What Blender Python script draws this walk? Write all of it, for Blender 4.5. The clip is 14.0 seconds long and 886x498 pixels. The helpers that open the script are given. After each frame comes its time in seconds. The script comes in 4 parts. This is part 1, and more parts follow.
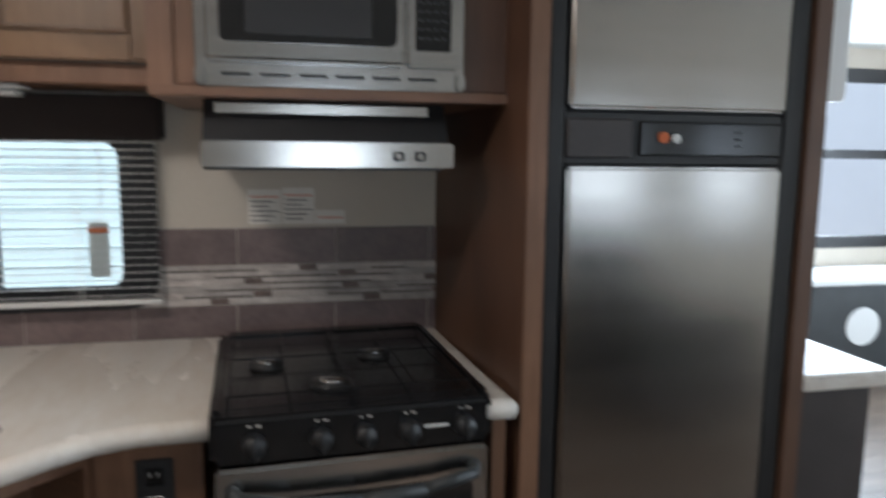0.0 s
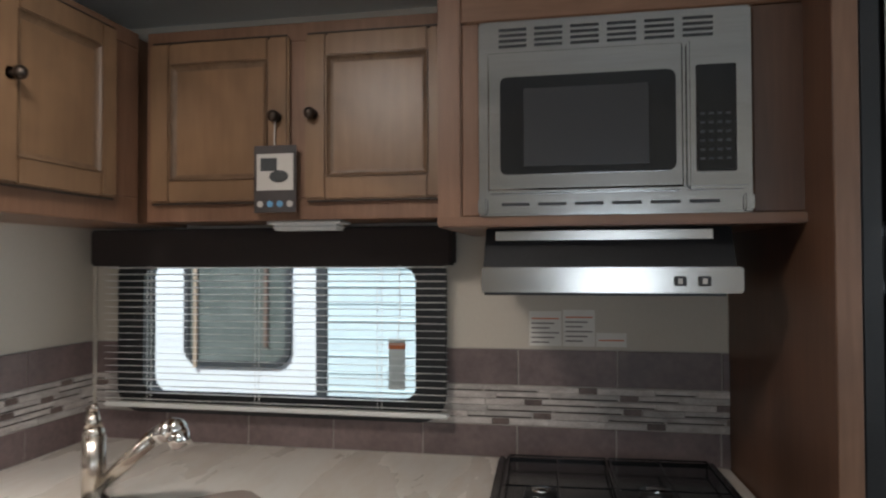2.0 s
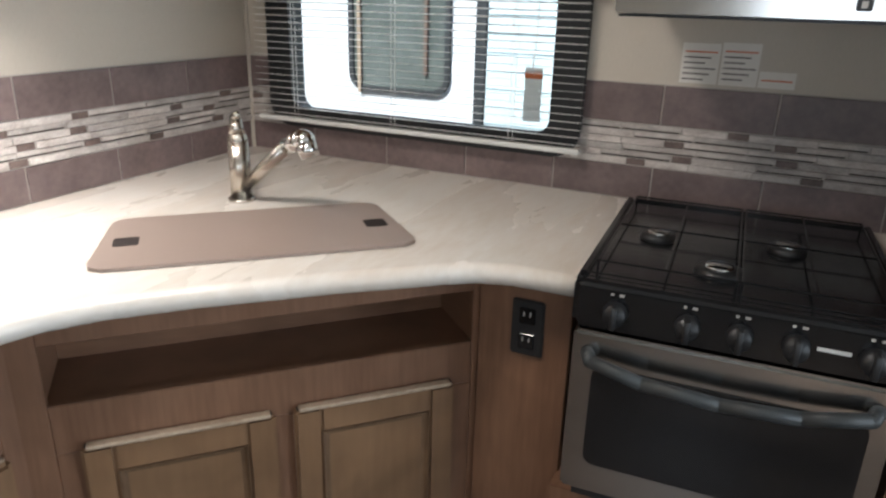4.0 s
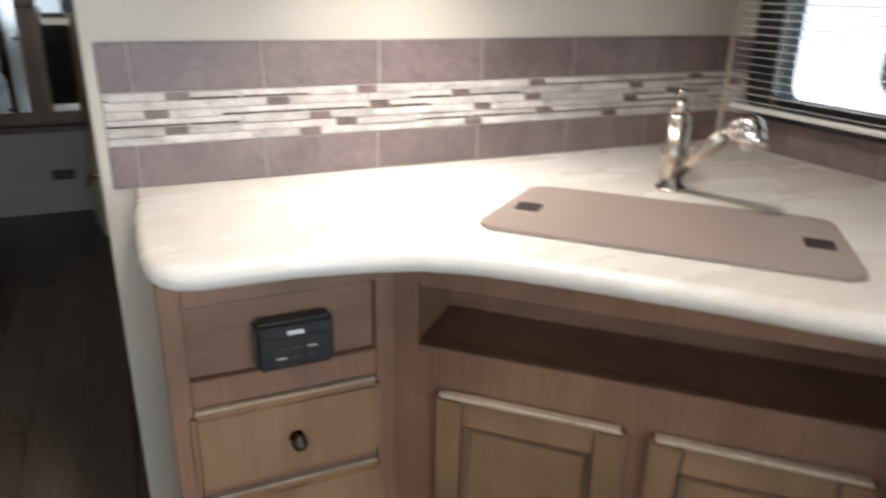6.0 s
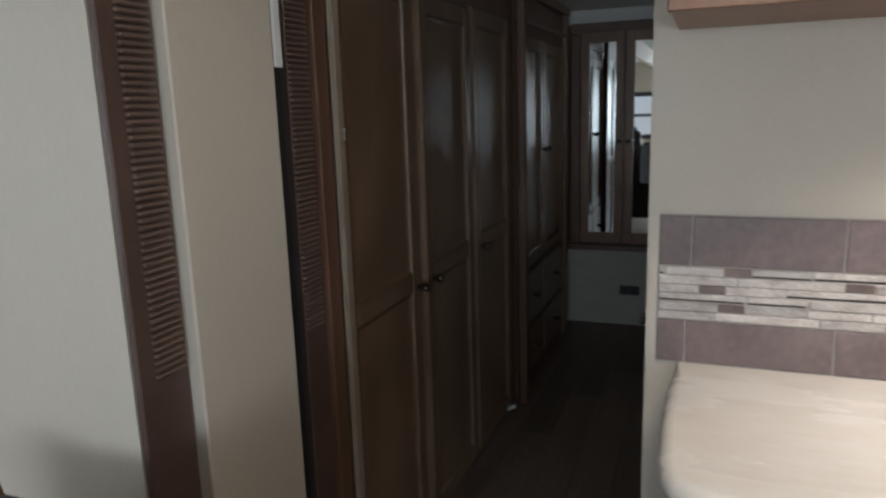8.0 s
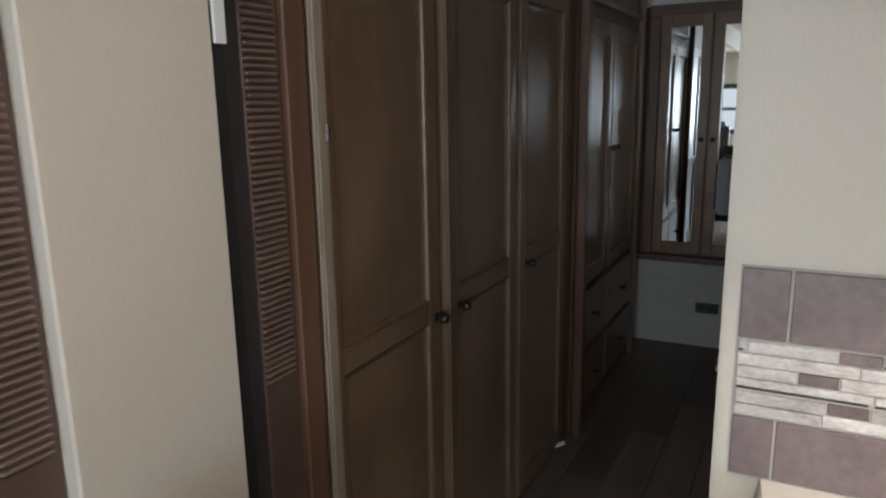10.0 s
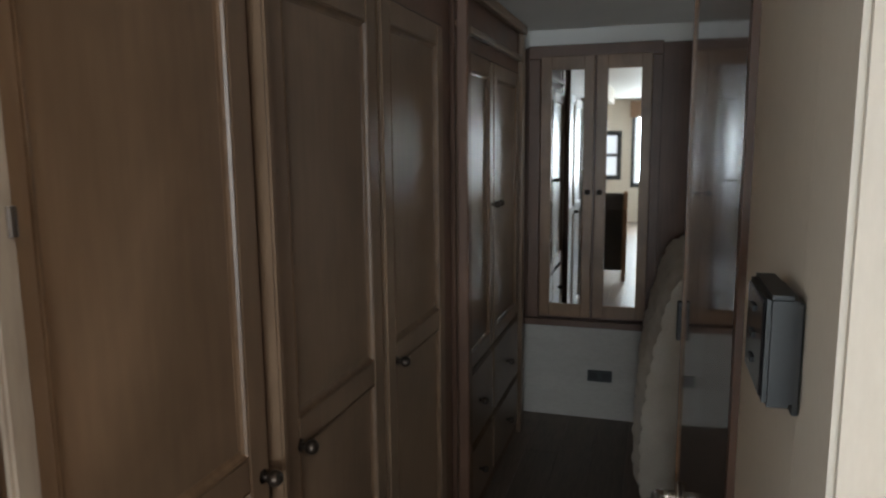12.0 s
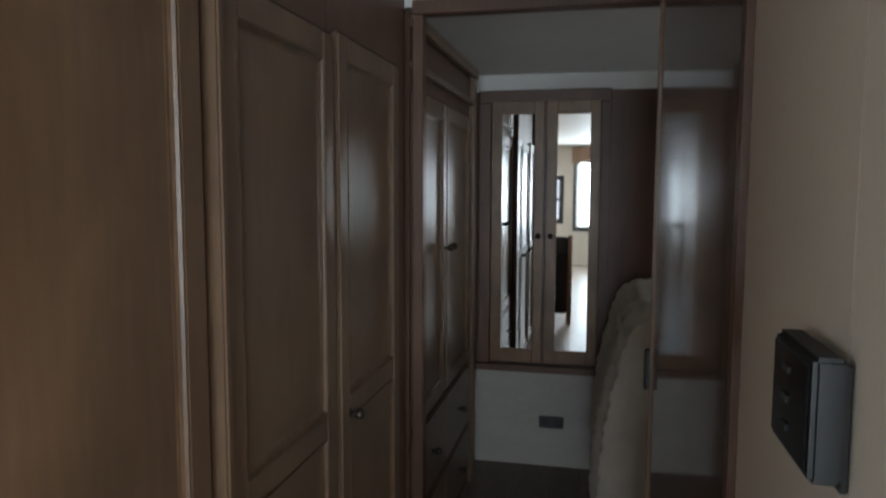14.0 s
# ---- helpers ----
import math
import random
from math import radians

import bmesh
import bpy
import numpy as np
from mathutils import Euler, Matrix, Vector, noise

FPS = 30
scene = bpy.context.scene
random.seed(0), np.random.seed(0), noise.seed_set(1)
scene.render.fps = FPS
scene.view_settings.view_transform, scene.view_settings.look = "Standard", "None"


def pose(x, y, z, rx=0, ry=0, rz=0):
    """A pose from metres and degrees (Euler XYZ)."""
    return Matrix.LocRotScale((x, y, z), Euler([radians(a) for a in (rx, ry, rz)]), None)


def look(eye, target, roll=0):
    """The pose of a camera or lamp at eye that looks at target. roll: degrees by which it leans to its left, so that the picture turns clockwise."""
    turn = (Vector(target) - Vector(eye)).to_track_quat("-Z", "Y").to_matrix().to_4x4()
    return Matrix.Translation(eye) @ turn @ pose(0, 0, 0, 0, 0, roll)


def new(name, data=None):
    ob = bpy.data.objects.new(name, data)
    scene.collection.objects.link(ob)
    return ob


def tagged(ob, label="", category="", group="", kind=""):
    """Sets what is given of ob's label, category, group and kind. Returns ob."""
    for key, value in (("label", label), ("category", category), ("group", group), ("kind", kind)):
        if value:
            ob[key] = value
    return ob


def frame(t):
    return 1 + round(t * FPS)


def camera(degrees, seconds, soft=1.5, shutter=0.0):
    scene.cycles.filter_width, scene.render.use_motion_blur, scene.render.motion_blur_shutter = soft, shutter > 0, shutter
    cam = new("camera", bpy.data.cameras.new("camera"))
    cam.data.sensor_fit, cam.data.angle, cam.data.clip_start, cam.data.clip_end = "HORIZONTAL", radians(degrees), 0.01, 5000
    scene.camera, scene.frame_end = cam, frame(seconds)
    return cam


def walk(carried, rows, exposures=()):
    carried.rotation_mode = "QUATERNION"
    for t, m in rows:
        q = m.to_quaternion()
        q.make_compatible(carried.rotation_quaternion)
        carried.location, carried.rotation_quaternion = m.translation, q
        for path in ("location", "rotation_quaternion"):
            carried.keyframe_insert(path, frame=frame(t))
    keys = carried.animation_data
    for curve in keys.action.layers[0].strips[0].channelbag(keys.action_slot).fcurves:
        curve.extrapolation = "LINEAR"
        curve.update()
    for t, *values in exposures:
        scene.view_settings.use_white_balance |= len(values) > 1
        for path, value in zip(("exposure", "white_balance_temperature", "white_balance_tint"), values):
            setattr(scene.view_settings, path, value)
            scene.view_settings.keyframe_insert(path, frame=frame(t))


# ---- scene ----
cam = camera(64.6, 14.0, soft=2.2, shutter=0.4)
PATH = [
    (0, (1.348, -1.823, 1.392), (1.784, 0.11, 1.12), 0.6),
    (0.5, (1.271, -1.832, 1.398), (1.368, 0.165, 1.345), -0.8),
    (1, (1.212, -1.825, 1.394), (1.224, 0.175, 1.394), -1.3),
    (1.5, (1.236, -1.822, 1.39), (1.09, 0.172, 1.428), -1.7),
    (2, (1.385, -1.807, 1.417), (1.001, 0.156, 1.46), -0.2),
    (2.5, (1.491, -1.819, 1.415), (0.801, 0.058, 1.364), -0.7),
    (3, (1.473, -1.79, 1.393), (0.763, 0.042, 1.023), 0.2),
    (3.2, (1.455, -1.764, 1.389), (0.756, 0.048, 0.91), 0.3),
    (5.3, (1.541, -1.632, 1.324), (0.269, -0.358, 0.453), 0.8),
    (5.5, (1.529, -1.593, 1.308), (0.13, -0.443, 0.458), -0.4),
    (6, (1.475, -1.496, 1.303), (-0.237, -0.732, 0.605), 1.1),
    (6.5, (1.463, -1.408, 1.31), (-0.42, -1.185, 0.673), 2.9),
    (7, (1.474, -1.376, 1.332), (-0.417, -1.499, 0.693), 0.5),
    (7.1, (1.468, -1.368, 1.339), (-0.413, -1.596, 0.699), 0.3),
    (7.5, (1.418, -1.403, 1.377), (-0.431, -1.931, 0.83), 0.6),
    (8, (1.328, -1.466, 1.403), (-0.502, -2.168, 1.008), -1.8),
    (8.2, (1.273, -1.462, 1.412), (-0.518, -2.254, 1.007), -2.5),
    (10.3, (0.862, -1.506, 1.404), (-0.875, -2.404, 0.985), -1.0),
    (10.5, (0.817, -1.543, 1.403), (-0.951, -2.366, 0.959), -0.9),
    (11, (0.634, -1.615, 1.41), (-1.145, -2.431, 0.996), -0.0),
    (11.5, (0.476, -1.637, 1.415), (-1.351, -2.367, 1.056), 0.1),
    (12, (0.401, -1.662, 1.422), (-1.489, -2.242, 1.118), -0.6),
    (12.5, (0.372, -1.682, 1.421), (-1.538, -2.184, 1.106), 0.3),
    (13, (0.362, -1.698, 1.421), (-1.555, -2.172, 1.106), 0.0),
    (13.5, (0.344, -1.704, 1.42), (-1.573, -2.186, 1.114), -0.4),
    (14, (0.348, -1.715, 1.42), (-1.597, -2.14, 1.235), 0.2),
]
walk(cam, [(t, look(eye, target, roll)) for t, eye, target, roll in PATH],
     [(0, 0.1, 5850, 10), (0.5, 0.45, 5900, 10), (1.2, 0.2, 5900, 10), (2, 0.05, 6000, 10), (3, 0.1, 5950, 10), (5.3, 1.1, 6000, 10), (5.6, 1.1, 6000, 10),
      (6.1, 0.5, 6050, 10), (6.5, 0.05, 6050, 10), (7, -0.15, 6050, 10), (7.5, -0.35, 6000, 10), (8, -0.2, 6050, 10), (10.3, 0.65, 6050, 10), (11.5, 1.05, 6400, 10), (14, 0.95, 6150, 10)])

# ---- world and light ----
world = bpy.data.worlds.new("sky")
scene.world = world
world.use_nodes = True
wn = world.node_tree
sky = wn.nodes.new("ShaderNodeTexSky")
sky.sky_type, sky.sun_disc = "NISHITA", False
sky.sun_elevation, sky.sun_rotation = radians(48), radians(200)
wn.links.new(sky.outputs[0], wn.nodes["Background"].inputs[0])
wn.nodes["Background"].inputs[1].default_value = 0.15
sun = new("sun", bpy.data.lights.new("sun", "SUN"))
sun.data.energy, sun.data.angle, sun.data.color = 5.0, radians(0.6), (1.0, 0.95, 0.88)
sun.matrix_world = look((0, 0, 0), (0.25, 0.65, -0.75))


def area(name, eye, target, sx, sy, power, color):
    lamp = bpy.data.lights.new(name, "AREA")
    lamp.shape, lamp.size, lamp.size_y, lamp.energy, lamp.color = "RECTANGLE", sx, sy, power, color
    ob = new(name, lamp)
    ob.matrix_world = look(eye, target)
    return ob


DAY = (0.86, 0.95, 1.0)
area("living_window_light", (5.95, -0.36, 1.3), (0, -1.0, 1.2), 3.3, 1.2, 120, DAY)
area("dinette_window_light", (3.2, -3.29, 1.27), (3.2, 0, 1.2), 0.56, 0.62, 3.2, DAY)
area("dinette_window_light", (4.09, -3.29, 1.27), (4.09, 0, 1.2), 0.4, 0.62, 2.4, DAY)
area("dinette_window_light", (1.58, -3.29, 1.27), (1.58, 0, 1.2), 0.5, 0.62, 5.5, DAY)
area("entry_window_light", (5.0, 2.18, 1.35), (4.6, 0, 1.0), 1.1, 0.95, 40, DAY)
area("bedroom_window_light", (-2.3, -0.01, 1.3), (-2.4, -2, 1.2), 0.75, 0.46, 1.1, DAY)
lamp_u = area("under_cabinet_light", (0.215, -0.97, 1.495), (0.215, -0.97, 0), 0.05, 0.32, 1.7, (1.0, 0.92, 0.83))
lamp_u.data.spread = radians(110)
lamp_c = area("ceiling_lamp_light", (0.72, -1.18, 2.055), (0.72, -1.18, 0), 0.26, 0.26, 8, (1.0, 0.89, 0.77))
lamp_c.data.shape = "DISK"


# ---- materials ----
def material(name, rough=0.5, metal=0.0, coat=0.0):
    m = bpy.data.materials.new(name)
    m.use_nodes = True
    b = m.node_tree.nodes["Principled BSDF"]
    b.inputs["Roughness"].default_value, b.inputs["Metallic"].default_value = rough, metal
    b.inputs["Coat Weight"].default_value = coat
    return m, m.node_tree, b


def plain(name, color, rough=0.5, metal=0.0, coat=0.0):
    m, t, b = material(name, rough, metal, coat)
    b.inputs["Base Color"].default_value = (*color, 1)
    return m


def mottled(name, a, b_, rough=0.5, metal=0.0, stretch=(1, 1, 1), scale=6.0, fine=60.0, bump=0.1, coat=0.0, vary=0.0, low=0.3, high=0.7, blotch=0.0):
    """Two noises, coarse and fine, between two colours, with relief."""
    m, t, b = material(name, rough, metal, coat)
    n, l = t.nodes, t.links
    tc = n.new("ShaderNodeTexCoord")
    mp = n.new("ShaderNodeMapping")
    mp.inputs["Scale"].default_value = stretch
    geo = n.new("ShaderNodeNewGeometry")
    l.new(geo.outputs["Position"], mp.inputs[0])
    n1, n2 = n.new("ShaderNodeTexNoise"), n.new("ShaderNodeTexNoise")
    n1.inputs["Scale"].default_value, n2.inputs["Scale"].default_value = scale, fine
    n1.inputs["Detail"].default_value, n2.inputs["Detail"].default_value = 5, 4
    l.new(mp.outputs[0], n1.inputs["Vector"]), l.new(mp.outputs[0], n2.inputs["Vector"])
    mix = n.new("ShaderNodeMath")
    mix.operation = "MULTIPLY_ADD"
    mix.inputs[1].default_value = 0.4
    l.new(n2.outputs["Fac"], mix.inputs[0])
    half = n.new("ShaderNodeMath")
    half.operation = "MULTIPLY"
    half.inputs[1].default_value = 0.6
    l.new(n1.outputs["Fac"], half.inputs[0]), l.new(half.outputs[0], mix.inputs[2])
    ramp = n.new("ShaderNodeValToRGB")
    ramp.color_ramp.elements[0].position, ramp.color_ramp.elements[1].position = low, high
    ramp.color_ramp.elements[0].color, ramp.color_ramp.elements[1].color = (*a, 1), (*b_, 1)
    l.new(mix.outputs[0], ramp.inputs[0])
    last = ramp.outputs[0]
    if vary:
        info, hsv, mr = n.new("ShaderNodeObjectInfo"), n.new("ShaderNodeHueSaturation"), n.new("ShaderNodeMapRange")
        mr.inputs["To Min"].default_value, mr.inputs["To Max"].default_value = 1 - vary, 1 + vary
        l.new(info.outputs["Random"], mr.inputs[0]), l.new(mr.outputs[0], hsv.inputs["Value"]), l.new(last, hsv.inputs["Color"])
        last = hsv.outputs[0]
    if blotch:
        n3, m3, h3 = n.new("ShaderNodeTexNoise"), n.new("ShaderNodeMapRange"), n.new("ShaderNodeHueSaturation")
        n3.inputs["Scale"].default_value, n3.inputs["Detail"].default_value, n3.inputs["Distortion"].default_value = 3.5, 3, 0.6
        m3.inputs["From Min"].default_value, m3.inputs["From Max"].default_value = 0.32, 0.68
        m3.inputs["To Min"].default_value, m3.inputs["To Max"].default_value = 1 - blotch, 1 + blotch * 0.6
        l.new(geo.outputs["Position"], n3.inputs["Vector"]), l.new(n3.outputs["Fac"], m3.inputs[0])
        l.new(m3.outputs[0], h3.inputs["Value"]), l.new(last, h3.inputs["Color"])
        last = h3.outputs[0]
    l.new(last, b.inputs["Base Color"])
    rr = n.new("ShaderNodeMapRange")
    rr.inputs["To Min"].default_value, rr.inputs["To Max"].default_value = max(rough - 0.08, 0.03), min(rough + 0.08, 1)
    l.new(n1.outputs["Fac"], rr.inputs[0]), l.new(rr.outputs[0], b.inputs["Roughness"])
    if bump:
        bp = n.new("ShaderNodeBump")
        bp.inputs["Strength"].default_value, bp.inputs["Distance"].default_value = bump, 0.004
        l.new(n2.outputs["Fac"], bp.inputs["Height"]), l.new(bp.outputs[0], b.inputs["Normal"])
    return m


WOOD = mottled("maple_frame", (0.15, 0.074, 0.042), (0.245, 0.132, 0.078), 0.4, stretch=(1, 1, 0.08), scale=9, fine=120, bump=0.05, blotch=0.22)
WOOD_H = mottled("maple_frame_across", (0.15, 0.074, 0.042), (0.245, 0.132, 0.078), 0.4, stretch=(0.1, 0.1, 1), scale=9, fine=120, bump=0.05, blotch=0.22)
PANEL = mottled("maple_panel", (0.155, 0.083, 0.042), (0.265, 0.157, 0.084), 0.36, stretch=(1, 1, 0.12), scale=4, fine=60, bump=0.04, low=0.2, high=0.8, blotch=0.3)
BEAD = mottled("glazed_bead", (0.075, 0.042, 0.023), (0.2, 0.122, 0.068), 0.4, stretch=(1, 1, 0.3), scale=14, fine=90, bump=0.05)
HALLWOOD = mottled("hallway_maple", (0.13, 0.079, 0.047), (0.225, 0.147, 0.091), 0.34, stretch=(1, 1, 0.12), scale=4, fine=60, bump=0.04, low=0.2, high=0.8, blotch=0.25)
DARKWOOD = mottled("walnut_side", (0.085, 0.042, 0.026), (0.15, 0.078, 0.046), 0.42, stretch=(1, 1, 0.06), scale=7, fine=110, bump=0.05, blotch=0.2)
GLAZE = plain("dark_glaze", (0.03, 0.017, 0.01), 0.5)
# paler wood tone for the strips along front top edges and a curtain edge
EDGEWOOD = mottled("pale_edge_wood", (0.3, 0.22, 0.15), (0.5, 0.4, 0.3), 0.35, stretch=(1, 1, 0.1), scale=8, fine=90, bump=0.05)
# paler, greyer wood tone for the hinge stile of the first wardrobe
HINGEWOOD = mottled("pale_grey_stile", (0.17, 0.125, 0.09), (0.33, 0.27, 0.21), 0.4, stretch=(1, 1, 0.15), scale=9, fine=90, bump=0.05)
CREAM = mottled("cream_wallboard", (0.54, 0.48, 0.4), (0.61, 0.55, 0.465), 0.6, stretch=(1, 1, 0.3), scale=4, fine=250, bump=0.08)
WHITE = mottled("white_ceiling_board", (0.7, 0.7, 0.67), (0.78, 0.78, 0.75), 0.6, scale=5, fine=200, bump=0.05)
GREYWALL = mottled("pale_grey_boards", (0.42, 0.39, 0.35), (0.55, 0.52, 0.47), 0.6, stretch=(1, 0.3, 1), scale=8, fine=120, bump=0.05)
TILE = mottled("slate_tile", (0.12, 0.085, 0.08), (0.235, 0.172, 0.162), 0.45, scale=9, fine=70, bump=0.12, vary=0.12)
GROUT = plain("grout", (0.42, 0.38, 0.34), 0.8)
STONE = mottled("pale_mosaic_stone", (0.3, 0.25, 0.225), (0.7, 0.655, 0.61), 0.45, stretch=(1, 1, 2.5), scale=18, fine=120, bump=0.25, vary=0.2)
STONE_D = mottled("dark_mosaic_stone", (0.1, 0.07, 0.06), (0.22, 0.16, 0.14), 0.45, scale=20, fine=120, bump=0.2, vary=0.2)
LAMINATE = mottled("cream_laminate", (0.64, 0.56, 0.47), (0.75, 0.71, 0.65), 0.27, stretch=(1.3, 0.35, 1), scale=6, fine=45, bump=0.008, low=0.26, high=0.62)
COVER = mottled("taupe_acrylic", (0.29, 0.225, 0.19), (0.32, 0.25, 0.215), 0.4, scale=5, fine=200, bump=0.02)
STEEL = mottled("brushed_steel", (0.36, 0.35, 0.34), (0.46, 0.448, 0.435), 0.2, 1.0, stretch=(0.05, 0.05, 1), scale=20, fine=300, bump=0.02)
STEEL_V = mottled("brushed_steel_satin", (0.34, 0.32, 0.3), (0.39, 0.37, 0.345), 0.2, 1.0, stretch=(0.03, 0.03, 1), scale=20, fine=300, bump=0.02)
CHROME = plain("chrome", (0.75, 0.74, 0.72), 0.12, 1.0)
NICKEL = plain("brushed_nickel", (0.55, 0.5, 0.44), 0.25, 1.0)
BRONZE = plain("dark_bronze", (0.06, 0.045, 0.035), 0.35, 0.8)
BLACK = mottled("black_enamel", (0.008, 0.008, 0.009), (0.014, 0.014, 0.015), 0.15, scale=8, fine=100, bump=0.0)
BLACKP = mottled("black_plastic", (0.014, 0.014, 0.015), (0.024, 0.024, 0.025), 0.45, scale=10, fine=200, bump=0.03)
IRON = mottled("cast_iron", (0.012, 0.012, 0.012), (0.022, 0.022, 0.022), 0.4, scale=20, fine=250, bump=0.1)
DARKGLASS = plain("dark_glass", (0.01, 0.01, 0.011), 0.08)
GREYGLASS = plain("grey_screen", (0.032, 0.032, 0.034), 0.25)
MIRROR = plain("mirror", (0.85, 0.87, 0.86), 0.02, 1.0)
PAPER = mottled("sticker_paper", (0.72, 0.68, 0.62), (0.79, 0.76, 0.7), 0.6, scale=10, fine=100, bump=0.0)
INK = plain("printed_ink", (0.12, 0.1, 0.09), 0.6)
REDINK = plain("orange_ink", (0.6, 0.14, 0.04), 0.6)
BLUEINK = plain("blue_ink", (0.12, 0.3, 0.5), 0.5)
WHITEP = plain("white_plastic", (0.72, 0.72, 0.7), 0.4)
GREYP = mottled("grey_plastic", (0.028, 0.031, 0.032), (0.045, 0.049, 0.05), 0.5, scale=10, fine=200, bump=0.03)
VALANCE = mottled("dark_valance_fabric", (0.016, 0.01, 0.009), (0.03, 0.02, 0.017), 0.8, scale=20, fine=400, bump=0.2)
SLAT = plain("pale_enamel", (0.5, 0.47, 0.43), 0.4)
BLIND = plain("blind_slat", (0.8, 0.79, 0.76), 0.35)
RVGLASS = mottled("tinted_trailer_glass", (0.07, 0.085, 0.075), (0.16, 0.18, 0.165), 0.12, scale=3, fine=14, bump=0.0)
THERMO = mottled("charcoal_plastic", (0.009, 0.0105, 0.011), (0.016, 0.018, 0.0185), 0.5, scale=10, fine=200, bump=0.03)
# near-black tone that paints the shadow gaps between mosaic strips
JOINTSHADE = plain("joint_shadow", (0.03, 0.022, 0.018), 0.6)
RIB = mottled("brown_ribbed_trim", (0.075, 0.045, 0.035), (0.12, 0.075, 0.058), 0.45, scale=12, fine=150, bump=0.05)
RIBLIGHT = mottled("brown_rib", (0.13, 0.085, 0.066), (0.19, 0.13, 0.1), 0.4, scale=12, fine=150, bump=0.05)
DKFRAME = mottled("charcoal_trim", (0.035, 0.03, 0.03), (0.06, 0.05, 0.048), 0.45, scale=9, fine=150, bump=0.04)
PLANK = mottled("vinyl_plank", (0.1, 0.07, 0.052), (0.22, 0.165, 0.125), 0.38, stretch=(0.12, 1, 1), scale=10, fine=80, bump=0.06, vary=0.22)
GLOSSDOOR = mottled("dark_gloss_door", (0.1, 0.066, 0.05), (0.15, 0.1, 0.076), 0.12, stretch=(1, 1, 0.05), scale=7, fine=90, bump=0.01, coat=0.4)
LEATHER = mottled("dark_leather", (0.01, 0.008, 0.0075), (0.02, 0.016, 0.015), 0.45, scale=12, fine=160, bump=0.2)
CHAIRWOOD = mottled("honey_oak", (0.13, 0.068, 0.034), (0.22, 0.12, 0.062), 0.4, stretch=(1, 1, 0.1), scale=8, fine=90, bump=0.05)
QUILT = mottled("cream_quilt", (0.52, 0.46, 0.38), (0.68, 0.62, 0.53), 0.8, scale=12, fine=160, bump=0.4)
RVWHITE = mottled("white_fibreglass", (0.76, 0.79, 0.8), (0.8, 0.83, 0.84), 0.35, scale=2, fine=60, bump=0.0)
SIDING = mottled("pale_siding", (0.6, 0.72, 0.74), (0.66, 0.77, 0.79), 0.4, scale=2, fine=60, bump=0.0)
GROUND = mottled("gravel_lot", (0.2, 0.19, 0.18), (0.32, 0.31, 0.29), 0.9, scale=3, fine=60, bump=0.3)
mg, tg, bg = material("window_glass", 0.02)
bg.inputs["Base Color"].default_value, bg.inputs["Transmission Weight"].default_value, bg.inputs["IOR"].default_value = (0.93, 0.98, 0.99, 1), 1.0, 1.1
GLASS = mg
md, td, bd = material("lamp_diffuser", 0.5)
bd.inputs["Base Color"].default_value = (0.8, 0.8, 0.78, 1)
bd.inputs["Emission Color"].default_value, bd.inputs["Emission Strength"].default_value = (1, 0.88, 0.72, 1), 5.0
LIT = md


# ---- mesh helpers ----
def bx(bm, a, b, m=None, bev=0.0, seg=1):
    """A box from corner a to corner b, bevelled, through the matrix m."""
    r = bmesh.ops.create_cube(bm, size=1)
    lo, hi = Vector([min(p, q) for p, q in zip(a, b)]), Vector([max(p, q) for p, q in zip(a, b)])
    bmesh.ops.scale(bm, vec=hi - lo, verts=r["verts"])
    bmesh.ops.translate(bm, vec=(lo + hi) / 2, verts=r["verts"])
    vs = r["verts"]
    if m is not None:
        bmesh.ops.transform(bm, matrix=m, verts=vs)
    if bev:
        es = list({e for v in vs for e in v.link_edges})
        bmesh.ops.bevel(bm, geom=es, offset=bev, segments=seg, affect="EDGES")
    return bm


def cyl(bm, p, q, r1, r2=None, n=16):
    p, q = Vector(p), Vector(q)
    m = Matrix.Translation((p + q) / 2) @ (q - p).to_track_quat("Z", "Y").to_matrix().to_4x4()
    bmesh.ops.create_cone(bm, cap_ends=True, segments=n, radius1=r1, radius2=r1 if r2 is None else r2, depth=(q - p).length, matrix=m)
    return bm


def ball(bm, c, r, s=(1, 1, 1), n=12):
    bmesh.ops.create_uvsphere(bm, u_segments=n, v_segments=n // 2 + 2, radius=r, matrix=Matrix.Translation(c) @ Matrix.Diagonal((*s, 1)))
    return bm


def tube(bm, pts, r, n=10):
    """A bent pipe through points."""
    for p, q in zip(pts, pts[1:]):
        cyl(bm, p, q, r, n=n)
    for p in pts[1:-1]:
        ball(bm, p, r, n=n)
    return bm


def slab(bm, outline, z0, z1, m=None, bev=0.0, seg=3):
    """An outline drawn in x and y, raised from z0 to z1."""
    vs = [bm.verts.new((x, y, z1)) for x, y in outline]
    f = bm.faces.new(vs)
    r = bmesh.ops.extrude_face_region(bm, geom=[f])
    low = [e for e in r["geom"] if isinstance(e, bmesh.types.BMVert)]
    bmesh.ops.translate(bm, vec=(0, 0, z0 - z1), verts=low)
    allv = vs + low
    bmesh.ops.recalc_face_normals(bm, faces=bm.faces[:])
    if bev:
        es = list({e for v in allv for e in v.link_edges if abs(e.verts[0].co.z - e.verts[1].co.z) < 1e-5})
        r2 = bmesh.ops.bevel(bm, geom=es, offset=bev, segments=seg, affect="EDGES")
    if m is not None:
        bmesh.ops.transform(bm, matrix=m, verts=bm.verts[:])
    return bm


